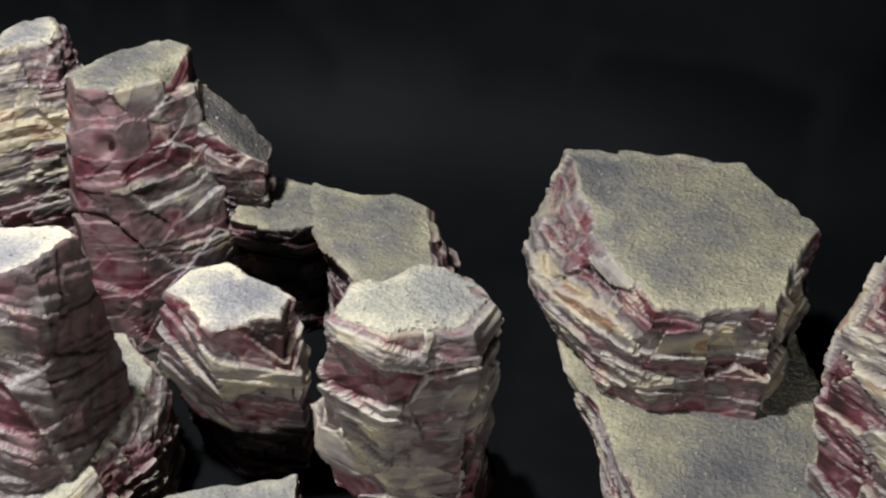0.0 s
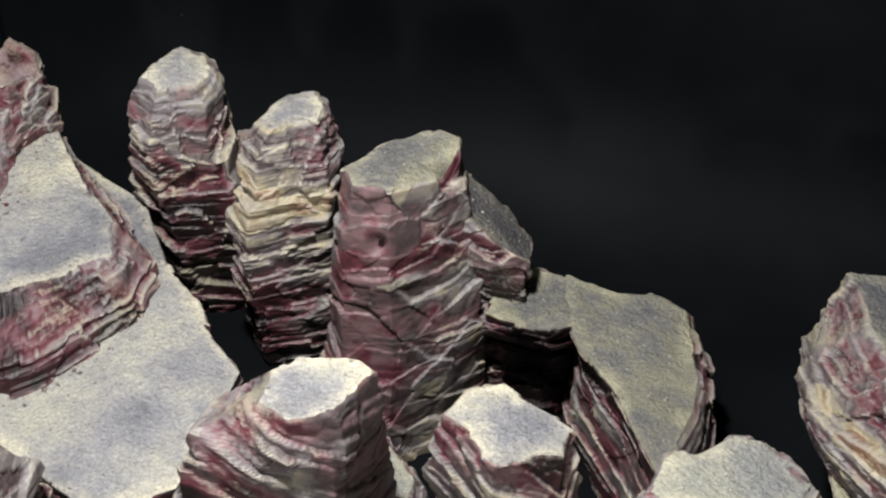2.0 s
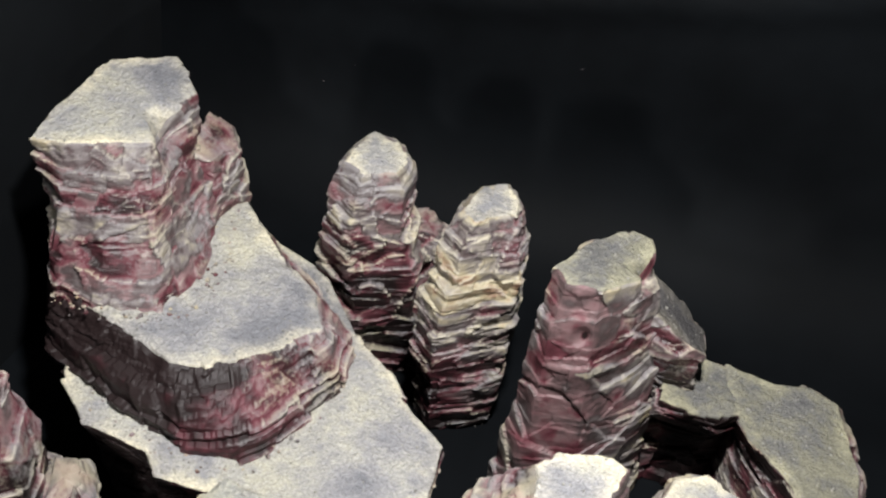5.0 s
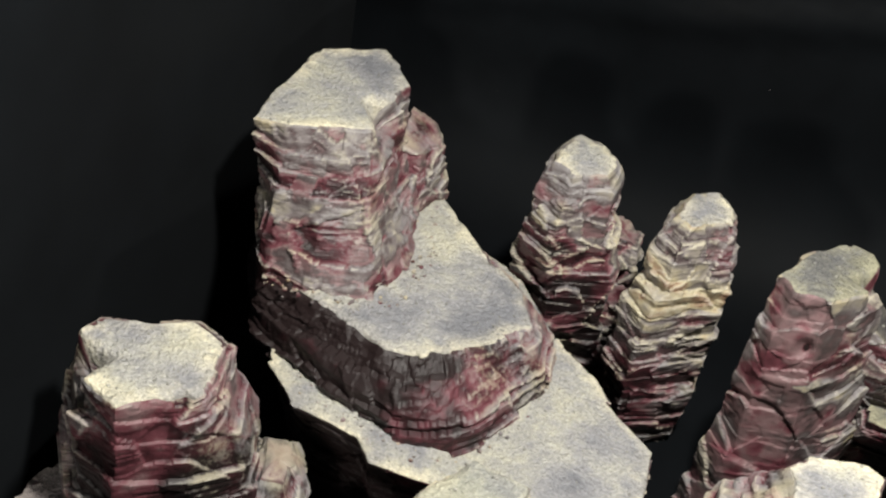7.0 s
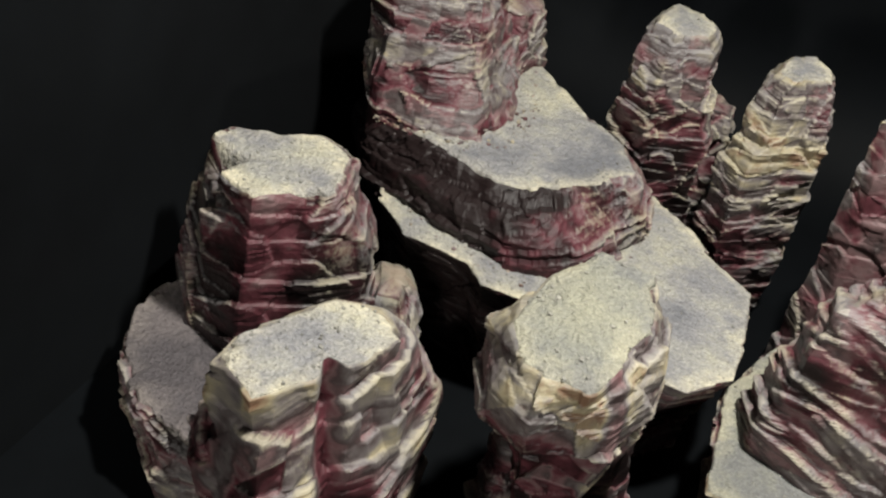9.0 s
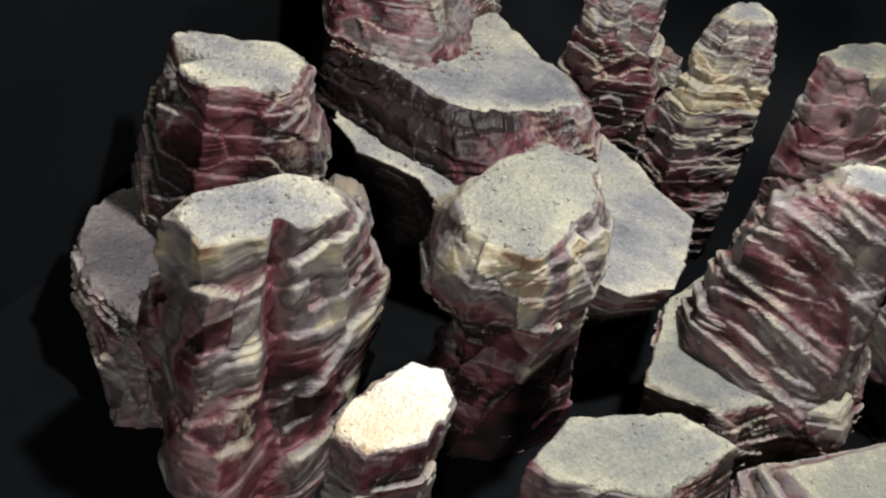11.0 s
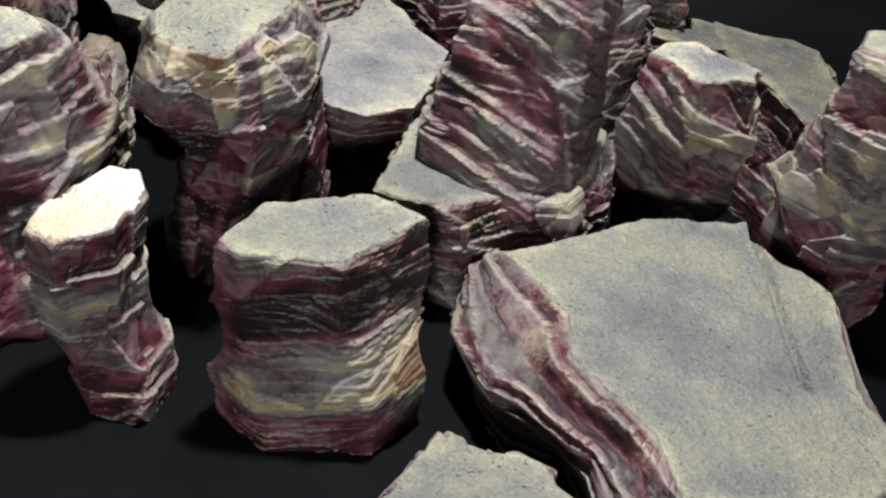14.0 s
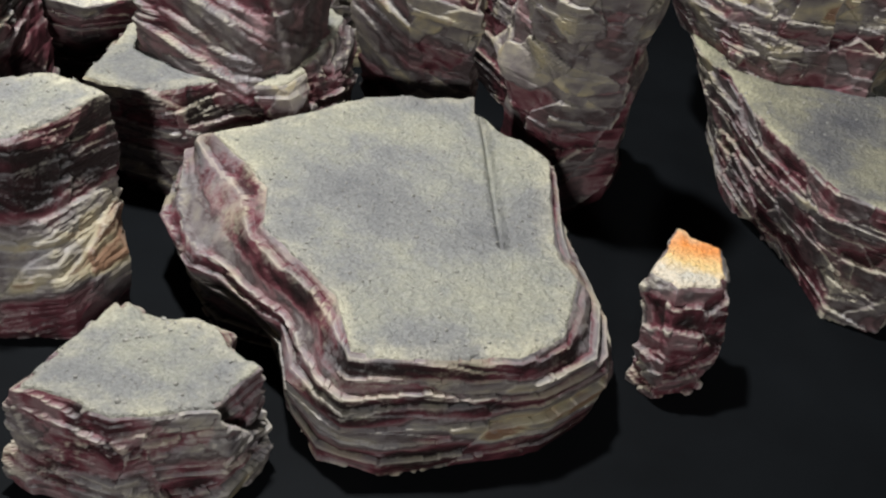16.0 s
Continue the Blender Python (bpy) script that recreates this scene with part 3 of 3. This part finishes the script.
# fall paints shade into the foot here as well.
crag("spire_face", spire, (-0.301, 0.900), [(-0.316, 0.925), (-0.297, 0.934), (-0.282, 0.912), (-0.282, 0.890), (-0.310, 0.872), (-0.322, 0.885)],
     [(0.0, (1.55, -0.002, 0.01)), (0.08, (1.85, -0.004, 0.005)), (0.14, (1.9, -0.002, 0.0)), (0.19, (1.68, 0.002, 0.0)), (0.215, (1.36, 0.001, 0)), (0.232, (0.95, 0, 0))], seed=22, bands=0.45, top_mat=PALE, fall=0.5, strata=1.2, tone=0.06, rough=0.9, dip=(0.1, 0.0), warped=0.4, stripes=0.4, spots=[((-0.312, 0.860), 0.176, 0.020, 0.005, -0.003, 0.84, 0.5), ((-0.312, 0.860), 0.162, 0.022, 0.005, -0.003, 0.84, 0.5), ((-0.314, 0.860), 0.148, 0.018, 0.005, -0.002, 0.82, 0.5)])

outcrop = thing("rock_outcrop", -0.12, 0.86, "tall rock tower beside a flat sanded ledge, maroon and cream", "terrain rock")
# The tower's small hollow is also painted near-black, its shade put into colour.
crag("tower", outcrop, (-0.200, 0.864), [(-0.203, 0.896), (-0.190, 0.904), (-0.174, 0.902), (-0.166, 0.866), (-0.180, 0.842), (-0.202, 0.820), (-0.231, 0.816), (-0.242, 0.833), (-0.225, 0.868)],
     [(0.0, (1.6, 0.012, 0.006)), (0.10, (1.42, 0.012, 0.0)), (0.17, (1.22, 0.006, 0.0)), (0.220, (1.06, 0.0, 0.0)), (0.242, (0.98, 0, 0))], seed=31, fall=0.06, top_mat=OLIVE, steps=0.7, facets=0.6, notches=[((-0.168, 0.862), 0.018, 0.014)], tone=0.11, gash_shades=[((-0.212, 0.818), 0.018, 0.001, 0.44)], strata=0.3, rough=0.9, layer=0.014, chip=0.042, spots=[((-0.192, 0.806), 0.208, 0.022, 0.020, 0.001, 0.44, 0.75), ((-0.212, 0.806), 0.206, 0.007, 0.008, 0.005, 0.08, 0.5), ((-0.205, 0.806), 0.172, 0.030, 0.0045, -0.002, 0.84, 0.6)])
crag("back_buttress", outcrop, (-0.147, 0.885), [(-0.180, 0.905), (-0.140, 0.908), (-0.118, 0.895), (-0.114, 0.872), (-0.140, 0.862), (-0.180, 0.865)],
     [(0.0, (0.88, -0.01, 0.01)), (0.10, (0.92, -0.006, 0.008)), (0.15, (1.0, 0, 0)), (0.190, (1, 0, 0))], seed=32, top_mat=SHADED, tone=-0.10, slope=(-0.7, 0.0), fall=0.1)
# The neck's front is painted near-black for the shade under its overhang.
crag("neck", outcrop, (-0.110, 0.880), [(-0.140, 0.913), (-0.105, 0.916), (-0.060, 0.909), (-0.064, 0.866), (-0.088, 0.848), (-0.116, 0.848), (-0.140, 0.850)],
     [(0.0, (0.75, 0.0, 0.032)), (0.075, (0.8, 0.0, 0.028)), (0.102, (0.95, 0.0, 0.008)), (0.126, (1, 0, 0))], seed=34, top_mat=OLIVE, tone=-0.06, layer=0.012, facets=0.6, gash_shades=[((-0.10, 0.848), 0.03, 0.0, 0.06)])
crag("ledge", outcrop, (-0.035, 0.865), [(-0.090, 0.915), (-0.053, 0.910), (-0.020, 0.917), (0.003, 0.904), (0.020, 0.835), (0.020, 0.802),
     (0.005, 0.740), (-0.010, 0.762), (-0.036, 0.805), (-0.057, 0.829), (-0.076, 0.855), (-0.086, 0.880)],
     [(0.0, (1.02, 0.016, 0)), (0.085, (1.05, 0.018, 0)), (0.105, (1.04, 0.010, 0)), (0.127, (1, 0, 0))], seed=33, bands=0.8, top_mat=OLIVE, tone=0.0, layer=0.012, facets=0.6, stripes=0.6, strata=0.7, steps=0.7)

outcrop = thing("rock_outcrop", -0.20, 0.65, "leaning strata column on a low sanded plinth, cream and maroon", "terrain rock")
crag("column", outcrop, (-0.197, 0.637), [(-0.212, 0.614), (-0.218, 0.646), (-0.202, 0.664), (-0.176, 0.670), (-0.157, 0.662), (-0.165, 0.620), (-0.188, 0.604)],
     [(0.085, [(-0.277, 0.640), (-0.260, 0.602), (-0.219, 0.582), (-0.178, 0.582), (-0.158, 0.610), (-0.148, 0.685), (-0.18, 0.71), (-0.25, 0.69)]),
      (0.13, [(-0.275, 0.640), (-0.262, 0.598), (-0.219, 0.582), (-0.170, 0.594), (-0.155, 0.628), (-0.150, 0.685), (-0.18, 0.70), (-0.25, 0.685)]),
      (0.185, [(-0.255, 0.640), (-0.255, 0.596), (-0.215, 0.592), (-0.163, 0.610), (-0.154, 0.650), (-0.154, 0.680), (-0.19, 0.69), (-0.24, 0.675)]),
      (0.217, [(-0.246, 0.606), (-0.242, 0.650), (-0.210, 0.672), (-0.170, 0.676), (-0.152, 0.664), (-0.158, 0.616), (-0.200, 0.592)]), (0.243, (1, 0, 0))], seed=41, bands=0.9, top_mat=PALE, strata=1.7, steps=0.6, gash_shades=[((-0.152, 0.642), 0.042, 0.0, 0.56)], dip=(-0.38, -0.35), rough=1.0, layer=0.012, slope=(0.1, -0.1), warped=0.2, chip=0.07)
crag("plinth", outcrop, (-0.205, 0.645), [(-0.290, 0.655), (-0.278, 0.551), (-0.228, 0.548), (-0.188, 0.585), (-0.158, 0.594), (-0.141, 0.656), (-0.145, 0.715), (-0.178, 0.750), (-0.25, 0.73)],
     [(0.0, (0.94, 0.012, 0.02)), (0.06, (1.0, 0.012, 0.006)), (0.097, (1, 0, 0))], seed=42, bands=0.5, layer=0.013)

stump = thing("rock_stump", -0.09, 0.72, "short carved rock stump with grey sanded top", "terrain rock")
crag("stump_face", stump, (-0.092, 0.716), [(-0.134, 0.705), (-0.123, 0.730), (-0.101, 0.745), (-0.050, 0.717), (-0.048, 0.694), (-0.090, 0.680)],
     [(0.0, (1.0, 0, 0.045)), (0.05, (1.08, 0, 0.03)), (0.10, (1.12, 0, 0.012)), (0.14, (1.08, 0, 0.0)), (0.173, (1, 0, 0))], seed=51, bands=0.5, top_mat=PALE, fall=0.14, steps=0.8, facets=1.4, strata=0.9, tone=0.05, dip=(-0.4, 0), rough=1.0, layer=0.012)

stack = thing("rock_stack", 0.04, 0.65, "tall carved rock stack with cream-yellow top", "terrain rock")
crag("stack_face", stack, (0.036, 0.645), [(-0.006, 0.621), (0.002, 0.652), (0.034, 0.678), (0.052, 0.680), (0.078, 0.658), (0.072, 0.625), (0.029, 0.605)],
     [(0.0, [(-0.005, 0.70), (0.02, 0.705), (0.060, 0.69), (0.075, 0.70), (0.085, 0.76), (0.05, 0.80), (0.0, 0.77)]),
      (0.03, [(-0.017, 0.715), (0.021, 0.695), (0.056, 0.670), (0.070, 0.664), (0.080, 0.73), (0.06, 0.79), (0.0, 0.77)]),
      (0.12, [(-0.024, 0.675), (-0.018, 0.645), (0.030, 0.625), (0.074, 0.640), (0.080, 0.69), (0.06, 0.73), (0.0, 0.73)]),
      (0.20, (1.05, 0.0, 0.004)), (0.230, (1.02, 0, 0)), (0.245, (0.93, 0, 0))], seed=61, fall=0.22, steps=0.6, facets=1.5, strata=0.6, tone=-0.01, dip=(-0.15, 0), rough=1.0)

butte = thing("rock_butte", 0.20, 0.80, "flat-topped butte on a lower sanded shelf, olive and grey", "terrain rock")
crag("upper_block", butte, (0.190, 0.825), [(0.101, 0.900), (0.201, 0.918), (0.207, 0.910), (0.229, 0.915), (0.279, 0.840), (0.256, 0.788), (0.246, 0.746), (0.170, 0.729), (0.134, 0.791)],
     [(0.10, [(0.105, 0.86), (0.105, 0.83), (0.120, 0.790), (0.150, 0.750), (0.175, 0.735), (0.245, 0.745), (0.260, 0.79), (0.275, 0.84), (0.23, 0.91), (0.13, 0.91)]),
      (0.14, [(0.084, 0.885), (0.080, 0.845), (0.099, 0.795), (0.136, 0.748), (0.170, 0.732), (0.247, 0.746), (0.260, 0.79), (0.280, 0.84), (0.23, 0.915), (0.11, 0.91)]),
      (0.165, [(0.090, 0.893), (0.090, 0.850), (0.112, 0.793), (0.152, 0.738), (0.170, 0.730), (0.246, 0.746), (0.258, 0.79), (0.279, 0.84), (0.23, 0.916), (0.11, 0.91)]),
      (0.195, (1, 0, 0))], seed=76, bands=0.6, top_mat=OLIVE, steps=0.6, strata=1.0, tone=0.14, layer=0.013, dip=(0.0, -0.1), facets=1.1, stripes=0.4)
crag("lower_shelf", butte, (0.222, 0.745), [(0.108, 0.830), (0.122, 0.768), (0.146, 0.735), (0.159, 0.700), (0.170, 0.660), (0.216, 0.595), (0.259, 0.575), (0.302, 0.620), (0.297, 0.750), (0.272, 0.90), (0.142, 0.90)],
     [(0.0, [(0.152, 0.85), (0.167, 0.760), (0.182, 0.714), (0.208, 0.676), (0.237, 0.605), (0.277, 0.595), (0.297, 0.64), (0.292, 0.75), (0.262, 0.89), (0.162, 0.89)]),
      (0.06, [(0.131, 0.84), (0.145, 0.764), (0.163, 0.718), (0.181, 0.668), (0.221, 0.605), (0.267, 0.585), (0.300, 0.63), (0.295, 0.75), (0.262, 0.89), (0.152, 0.89)]),
      (0.105, (1, 0, 0))], seed=72, bands=0.6, top_mat=OLIVE, layer=0.012)

stack = thing("rock_stack", 0.33, 0.62, "tall carved rock stack painted red and cream", "terrain rock")
crag("stack_face", stack, (0.340, 0.690), [(0.290, 0.69), (0.305, 0.73), (0.34, 0.745), (0.38, 0.72), (0.375, 0.67), (0.33, 0.65)],
     [(0.0, (1.1, 0.004, 0.01)), (0.10, (1.2, -0.002, 0)), (0.20, (1.3, -0.010, 0)), (0.25, (1.2, -0.002, 0)), (0.285, (1, 0.01, 0))], seed=75)

outcrop = thing("rock_outcrop", -0.61, 0.58, "red and cream rock tower on a low grey sanded base", "terrain rock")
crag("tower", outcrop, (-0.605, 0.594), [(-0.659, 0.597), (-0.655, 0.616), (-0.598, 0.644), (-0.572, 0.636), (-0.562, 0.581), (-0.603, 0.545), (-0.642, 0.563)],
     [(0.055, [(-0.682, 0.605), (-0.640, 0.553), (-0.599, 0.528), (-0.560, 0.555), (-0.518, 0.600), (-0.545, 0.658), (-0.60, 0.668), (-0.668, 0.648)]),
      (0.13, [(-0.677, 0.605), (-0.643, 0.556), (-0.603, 0.538), (-0.560, 0.566), (-0.531, 0.597), (-0.553, 0.648), (-0.60, 0.656), (-0.662, 0.630)]),
      (0.193, (1, 0, 0))], seed=81, gash_shades=[((-0.585, 0.548), 0.026, 0.0, 0.37)], top_mat=PALE, fall=0.08, strata=0.7, steps=1.2, notches=[((-0.648, 0.575), 0.022, 0.018)], tone=-0.11, layer=0.017, rough=0.9, chip=0.05, bands=0.5)
crag("base", outcrop, (-0.60, 0.56), [(-0.678, 0.625), (-0.681, 0.548), (-0.670, 0.508), (-0.630, 0.466), (-0.582, 0.450), (-0.52, 0.56), (-0.525, 0.640), (-0.55, 0.678), (-0.64, 0.672)],
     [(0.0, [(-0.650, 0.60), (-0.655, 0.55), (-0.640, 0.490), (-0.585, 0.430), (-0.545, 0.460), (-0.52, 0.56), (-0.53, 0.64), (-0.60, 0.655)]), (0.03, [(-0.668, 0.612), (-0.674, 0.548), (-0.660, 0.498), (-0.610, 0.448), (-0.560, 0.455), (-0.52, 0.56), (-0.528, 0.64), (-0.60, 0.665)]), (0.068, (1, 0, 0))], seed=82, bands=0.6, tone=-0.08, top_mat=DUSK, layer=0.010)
crag("side_chunk", outcrop, (-0.520, 0.625), [(-0.550, 0.655), (-0.522, 0.660), (-0.500, 0.630), (-0.497, 0.590), (-0.53, 0.585)],
     [(0.0, (0.9, 0, 0)), (0.06, (1.08, 0, 0)), (0.088, (1, 0, 0)), (0.104, (0.6, -0.006, 0.004))], seed=83, top_mat=ROCK, layer=0.012, tone=0.16, crown=0.003)

stack = thing("rock_stack", -0.51, 0.44, "broad rock stack with tilted cream and maroon slabs", "terrain rock")
crag("stack_face", stack, (-0.512, 0.445), [(-0.552, 0.408), (-0.547, 0.428), (-0.516, 0.480), (-0.490, 0.486), (-0.472, 0.472), (-0.482, 0.446), (-0.520, 0.393)],
     [(0.0, [(-0.515, 0.40), (-0.490, 0.364), (-0.468, 0.364), (-0.448, 0.448), (-0.47, 0.50), (-0.52, 0.49)]),
      (0.04, [(-0.555, 0.425), (-0.513, 0.370), (-0.476, 0.346), (-0.452, 0.455), (-0.455, 0.520), (-0.50, 0.54), (-0.55, 0.49)]),
      (0.10, [(-0.580, 0.444), (-0.560, 0.415), (-0.508, 0.378), (-0.478, 0.400), (-0.474, 0.435), (-0.462, 0.445), (-0.452, 0.527), (-0.483, 0.565), (-0.53, 0.54)]),
      (0.15, [(-0.562, 0.430), (-0.550, 0.408), (-0.510, 0.385), (-0.486, 0.425), (-0.479, 0.455), (-0.468, 0.460), (-0.462, 0.505), (-0.483, 0.53), (-0.53, 0.52)]),
      (0.192, (1, 0, 0))], seed=96, coarse=1.3, top_mat=PALE, fall=0.4, strata=0.8, steps=1.6, tone=-0.03, gash_shades=[((-0.478, 0.415), 0.012, 0.014, 0.32), ((-0.540, 0.400), 0.012, 0.0, 0.62)], dip=(0.40, 0.0), rough=0.95, layer=0.021, chip=0.06, facets=1.1, bands=0.3)

hoodoo = thing("rock_hoodoo", -0.38, 0.54, "mushroom-headed hoodoo rock with a sandy cap", "terrain rock")
# Stem darkened by fall: brown paint and the cap's shade in one colour.
crag("hoodoo_face", hoodoo, (-0.384, 0.525), [(-0.416, 0.505), (-0.408, 0.550), (-0.388, 0.580), (-0.356, 0.574), (-0.345, 0.530), (-0.364, 0.474), (-0.402, 0.480)],
     [(0.0, [(-0.405, 0.560), (-0.389, 0.530), (-0.355, 0.535), (-0.320, 0.590), (-0.330, 0.63), (-0.38, 0.63)]),
      (0.11, [(-0.410, 0.540), (-0.393, 0.500), (-0.350, 0.505), (-0.330, 0.555), (-0.340, 0.61), (-0.39, 0.61)]),
      (0.140, [(-0.420, 0.535), (-0.403, 0.490), (-0.345, 0.498), (-0.328, 0.550), (-0.340, 0.60), (-0.39, 0.60)]),
      (0.160, [(-0.440, 0.525), (-0.420, 0.476), (-0.388, 0.458), (-0.342, 0.480), (-0.326, 0.520), (-0.336, 0.590), (-0.395, 0.60)]),
      (0.188, [(-0.436, 0.520), (-0.418, 0.474), (-0.388, 0.456), (-0.345, 0.490), (-0.332, 0.530), (-0.342, 0.582), (-0.395, 0.592)]),
      (0.210, (1.08, 0, 0))], seed=101, coarse=1.35, fall=0.5, steps=0.75, tone=0.0, crown=0.004, notches=[], gash_shades=[((-0.348, 0.490), 0.008, 0.0, 0.38)], rough=0.9, slope=(0.05, 0.12), facets=1.2, top_mat=SAND, chip=0.034, layer=0.012, bands=0.15)
crag("foot_knob", hoodoo, (-0.405, 0.545), [(-0.425, 0.545), (-0.412, 0.525), (-0.395, 0.525), (-0.39, 0.56), (-0.41, 0.565)],
     [(0.0, (0.9, 0, 0)), (0.06, (0.9, 0, 0)), (0.083, (0.6, 0, 0))], seed=102, top_mat=ROCK, rough=0.7)

finger = thing("rock_finger", -0.39, 0.39, "slender knobbly rock finger with a bright cream top", "terrain rock", "small rock fingers")
crag("finger_face", finger, (-0.395, 0.390), [(-0.424, 0.362), (-0.418, 0.405), (-0.404, 0.426), (-0.386, 0.426), (-0.370, 0.407), (-0.373, 0.374), (-0.400, 0.353)],
     [(0.0, [(-0.405, 0.385), (-0.389, 0.367), (-0.360, 0.374), (-0.352, 0.415), (-0.365, 0.43), (-0.40, 0.425)]),
      (0.03, [(-0.412, 0.385), (-0.395, 0.367), (-0.362, 0.380), (-0.358, 0.415), (-0.37, 0.43), (-0.405, 0.425)]),
      (0.06, (0.92, 0.004, 0.008)), (0.09, (0.96, 0.001, 0.003)), (0.122, (1.05, 0, 0)), (0.138, (1, 0, 0))], seed=111, tone=0.0, slope=(0.12, 0.16), rough=0.7, layer=0.015, chip=0.034, top_mat=CREAM, fall=0.2, stripes=0.5, bands=0.7, strata=0.8)

block = thing("rock_block", -0.27, 0.43, "squat rock block with red strata and sanded top", "terrain rock")
crag("block_face", block, (-0.268, 0.430), [(-0.323, 0.393), (-0.312, 0.434), (-0.256, 0.472), (-0.220, 0.464), (-0.252, 0.403), (-0.306, 0.388)],
     [(0.0, [(-0.322, 0.404), (-0.284, 0.384), (-0.222, 0.410), (-0.206, 0.450), (-0.235, 0.490), (-0.310, 0.450)]),
      (0.035, [(-0.328, 0.402), (-0.292, 0.384), (-0.224, 0.404), (-0.206, 0.450), (-0.235, 0.488), (-0.312, 0.450)]),
      (0.10, (1.04, 0.002, 0)), (0.139, (1, 0, 0))], seed=123, bands=0.4, gash_shades=[((-0.328, 0.398), 0.013, 0.0, 0.37)], strata=1.3, steps=0.45, tone=0.02, dip=(0.14, 0), slope=(-0.02, 0.10), rough=0.8, layer=0.012, chip=0.055, facets=0.4, warped=0.5, stripes=0.5)

slab = thing("flat_rock", -0.06, 0.50, "wide flat rock with cracked grey sanded top", "terrain rock")
crag("slab_face", slab, (-0.045, 0.50), [(-0.184, 0.530), (-0.160, 0.512), (-0.132, 0.486), (-0.124, 0.450), (-0.098, 0.428), (-0.064, 0.402), (-0.044, 0.361), (0.003, 0.373), (0.046, 0.389), (0.066, 0.418),
     (0.067, 0.472), (0.052, 0.490), (0.031, 0.596), (-0.018, 0.628), (-0.028, 0.634), (-0.032, 0.656), (-0.104, 0.620), (-0.130, 0.588)],
     [(0.0, [(-0.185, 0.530), (-0.166, 0.470), (-0.142, 0.444), (-0.104, 0.442), (-0.084, 0.397), (-0.056, 0.360), (-0.020, 0.357), (0.063, 0.406), (0.084, 0.439), (0.102, 0.490), (0.060, 0.56), (0.035, 0.61), (-0.02, 0.64), (-0.045, 0.665), (-0.11, 0.625)]),
      (0.045, [(-0.209, 0.545), (-0.200, 0.487), (-0.168, 0.446), (-0.146, 0.440), (-0.094, 0.406), (-0.080, 0.370), (-0.042, 0.347), (0.012, 0.366), (0.060, 0.398), (0.094, 0.441), (0.088, 0.480), (0.055, 0.56), (0.035, 0.61), (-0.02, 0.64), (-0.040, 0.665), (-0.11, 0.625)]),
      (0.066, [(-0.198, 0.540), (-0.172, 0.490), (-0.146, 0.456), (-0.118, 0.430), (-0.080, 0.404), (-0.060, 0.366), (-0.043, 0.354), (0.006, 0.370), (0.054, 0.394), (0.082, 0.428), (0.078, 0.476), (0.054, 0.52), (0.033, 0.602), (-0.02, 0.636), (-0.036, 0.660), (-0.108, 0.622)]),
      (0.083, (1, 0, 0))], seed=134, bands=1.0, slope=(-0.03, 0.03), layer=0.008, chip=0.15, strata=0.5, steps=0.65, tone=0.0, facets=0.2, rough=0.8, grooves=[((-0.024, 0.64), (0.018, 0.487), 0.0028, 0.0095)], warped=0.4, stripes=0.45)

block = thing("rock_block", -0.14, 0.32, "low rock block with coarse sanded top", "terrain rock")
crag("block_face", block, (-0.140, 0.328), [(-0.174, 0.376), (-0.117, 0.369), (-0.089, 0.345), (-0.098, 0.312), (-0.143, 0.286), (-0.195, 0.293)],
     [(0.0, (1.08, 0, 0)), (0.04, (1.10, 0, 0)), (0.07, (1, 0, 0))], seed=141, bands=0.5, coarse=1.25, tone=-0.04, layer=0.011)

finger = thing("rock_finger", 0.13, 0.50, "small rock finger with an orange-cream tip", "terrain rock", "small rock fingers")
crag("finger_face", finger, (0.128, 0.503), [(0.119, 0.531), (0.146, 0.523), (0.149, 0.494), (0.123, 0.479), (0.107, 0.491)],
     [(0.0, (1.08, 0.004, 0.0)), (0.05, (1.2, 0.004, -0.006)), (0.072, (1.12, 0.002, 0)), (0.086, (1, 0, 0))], seed=151, slope=(-0.12, 0.22), rough=0.6, layer=0.009, chip=0.018, top_mat=AMBER)
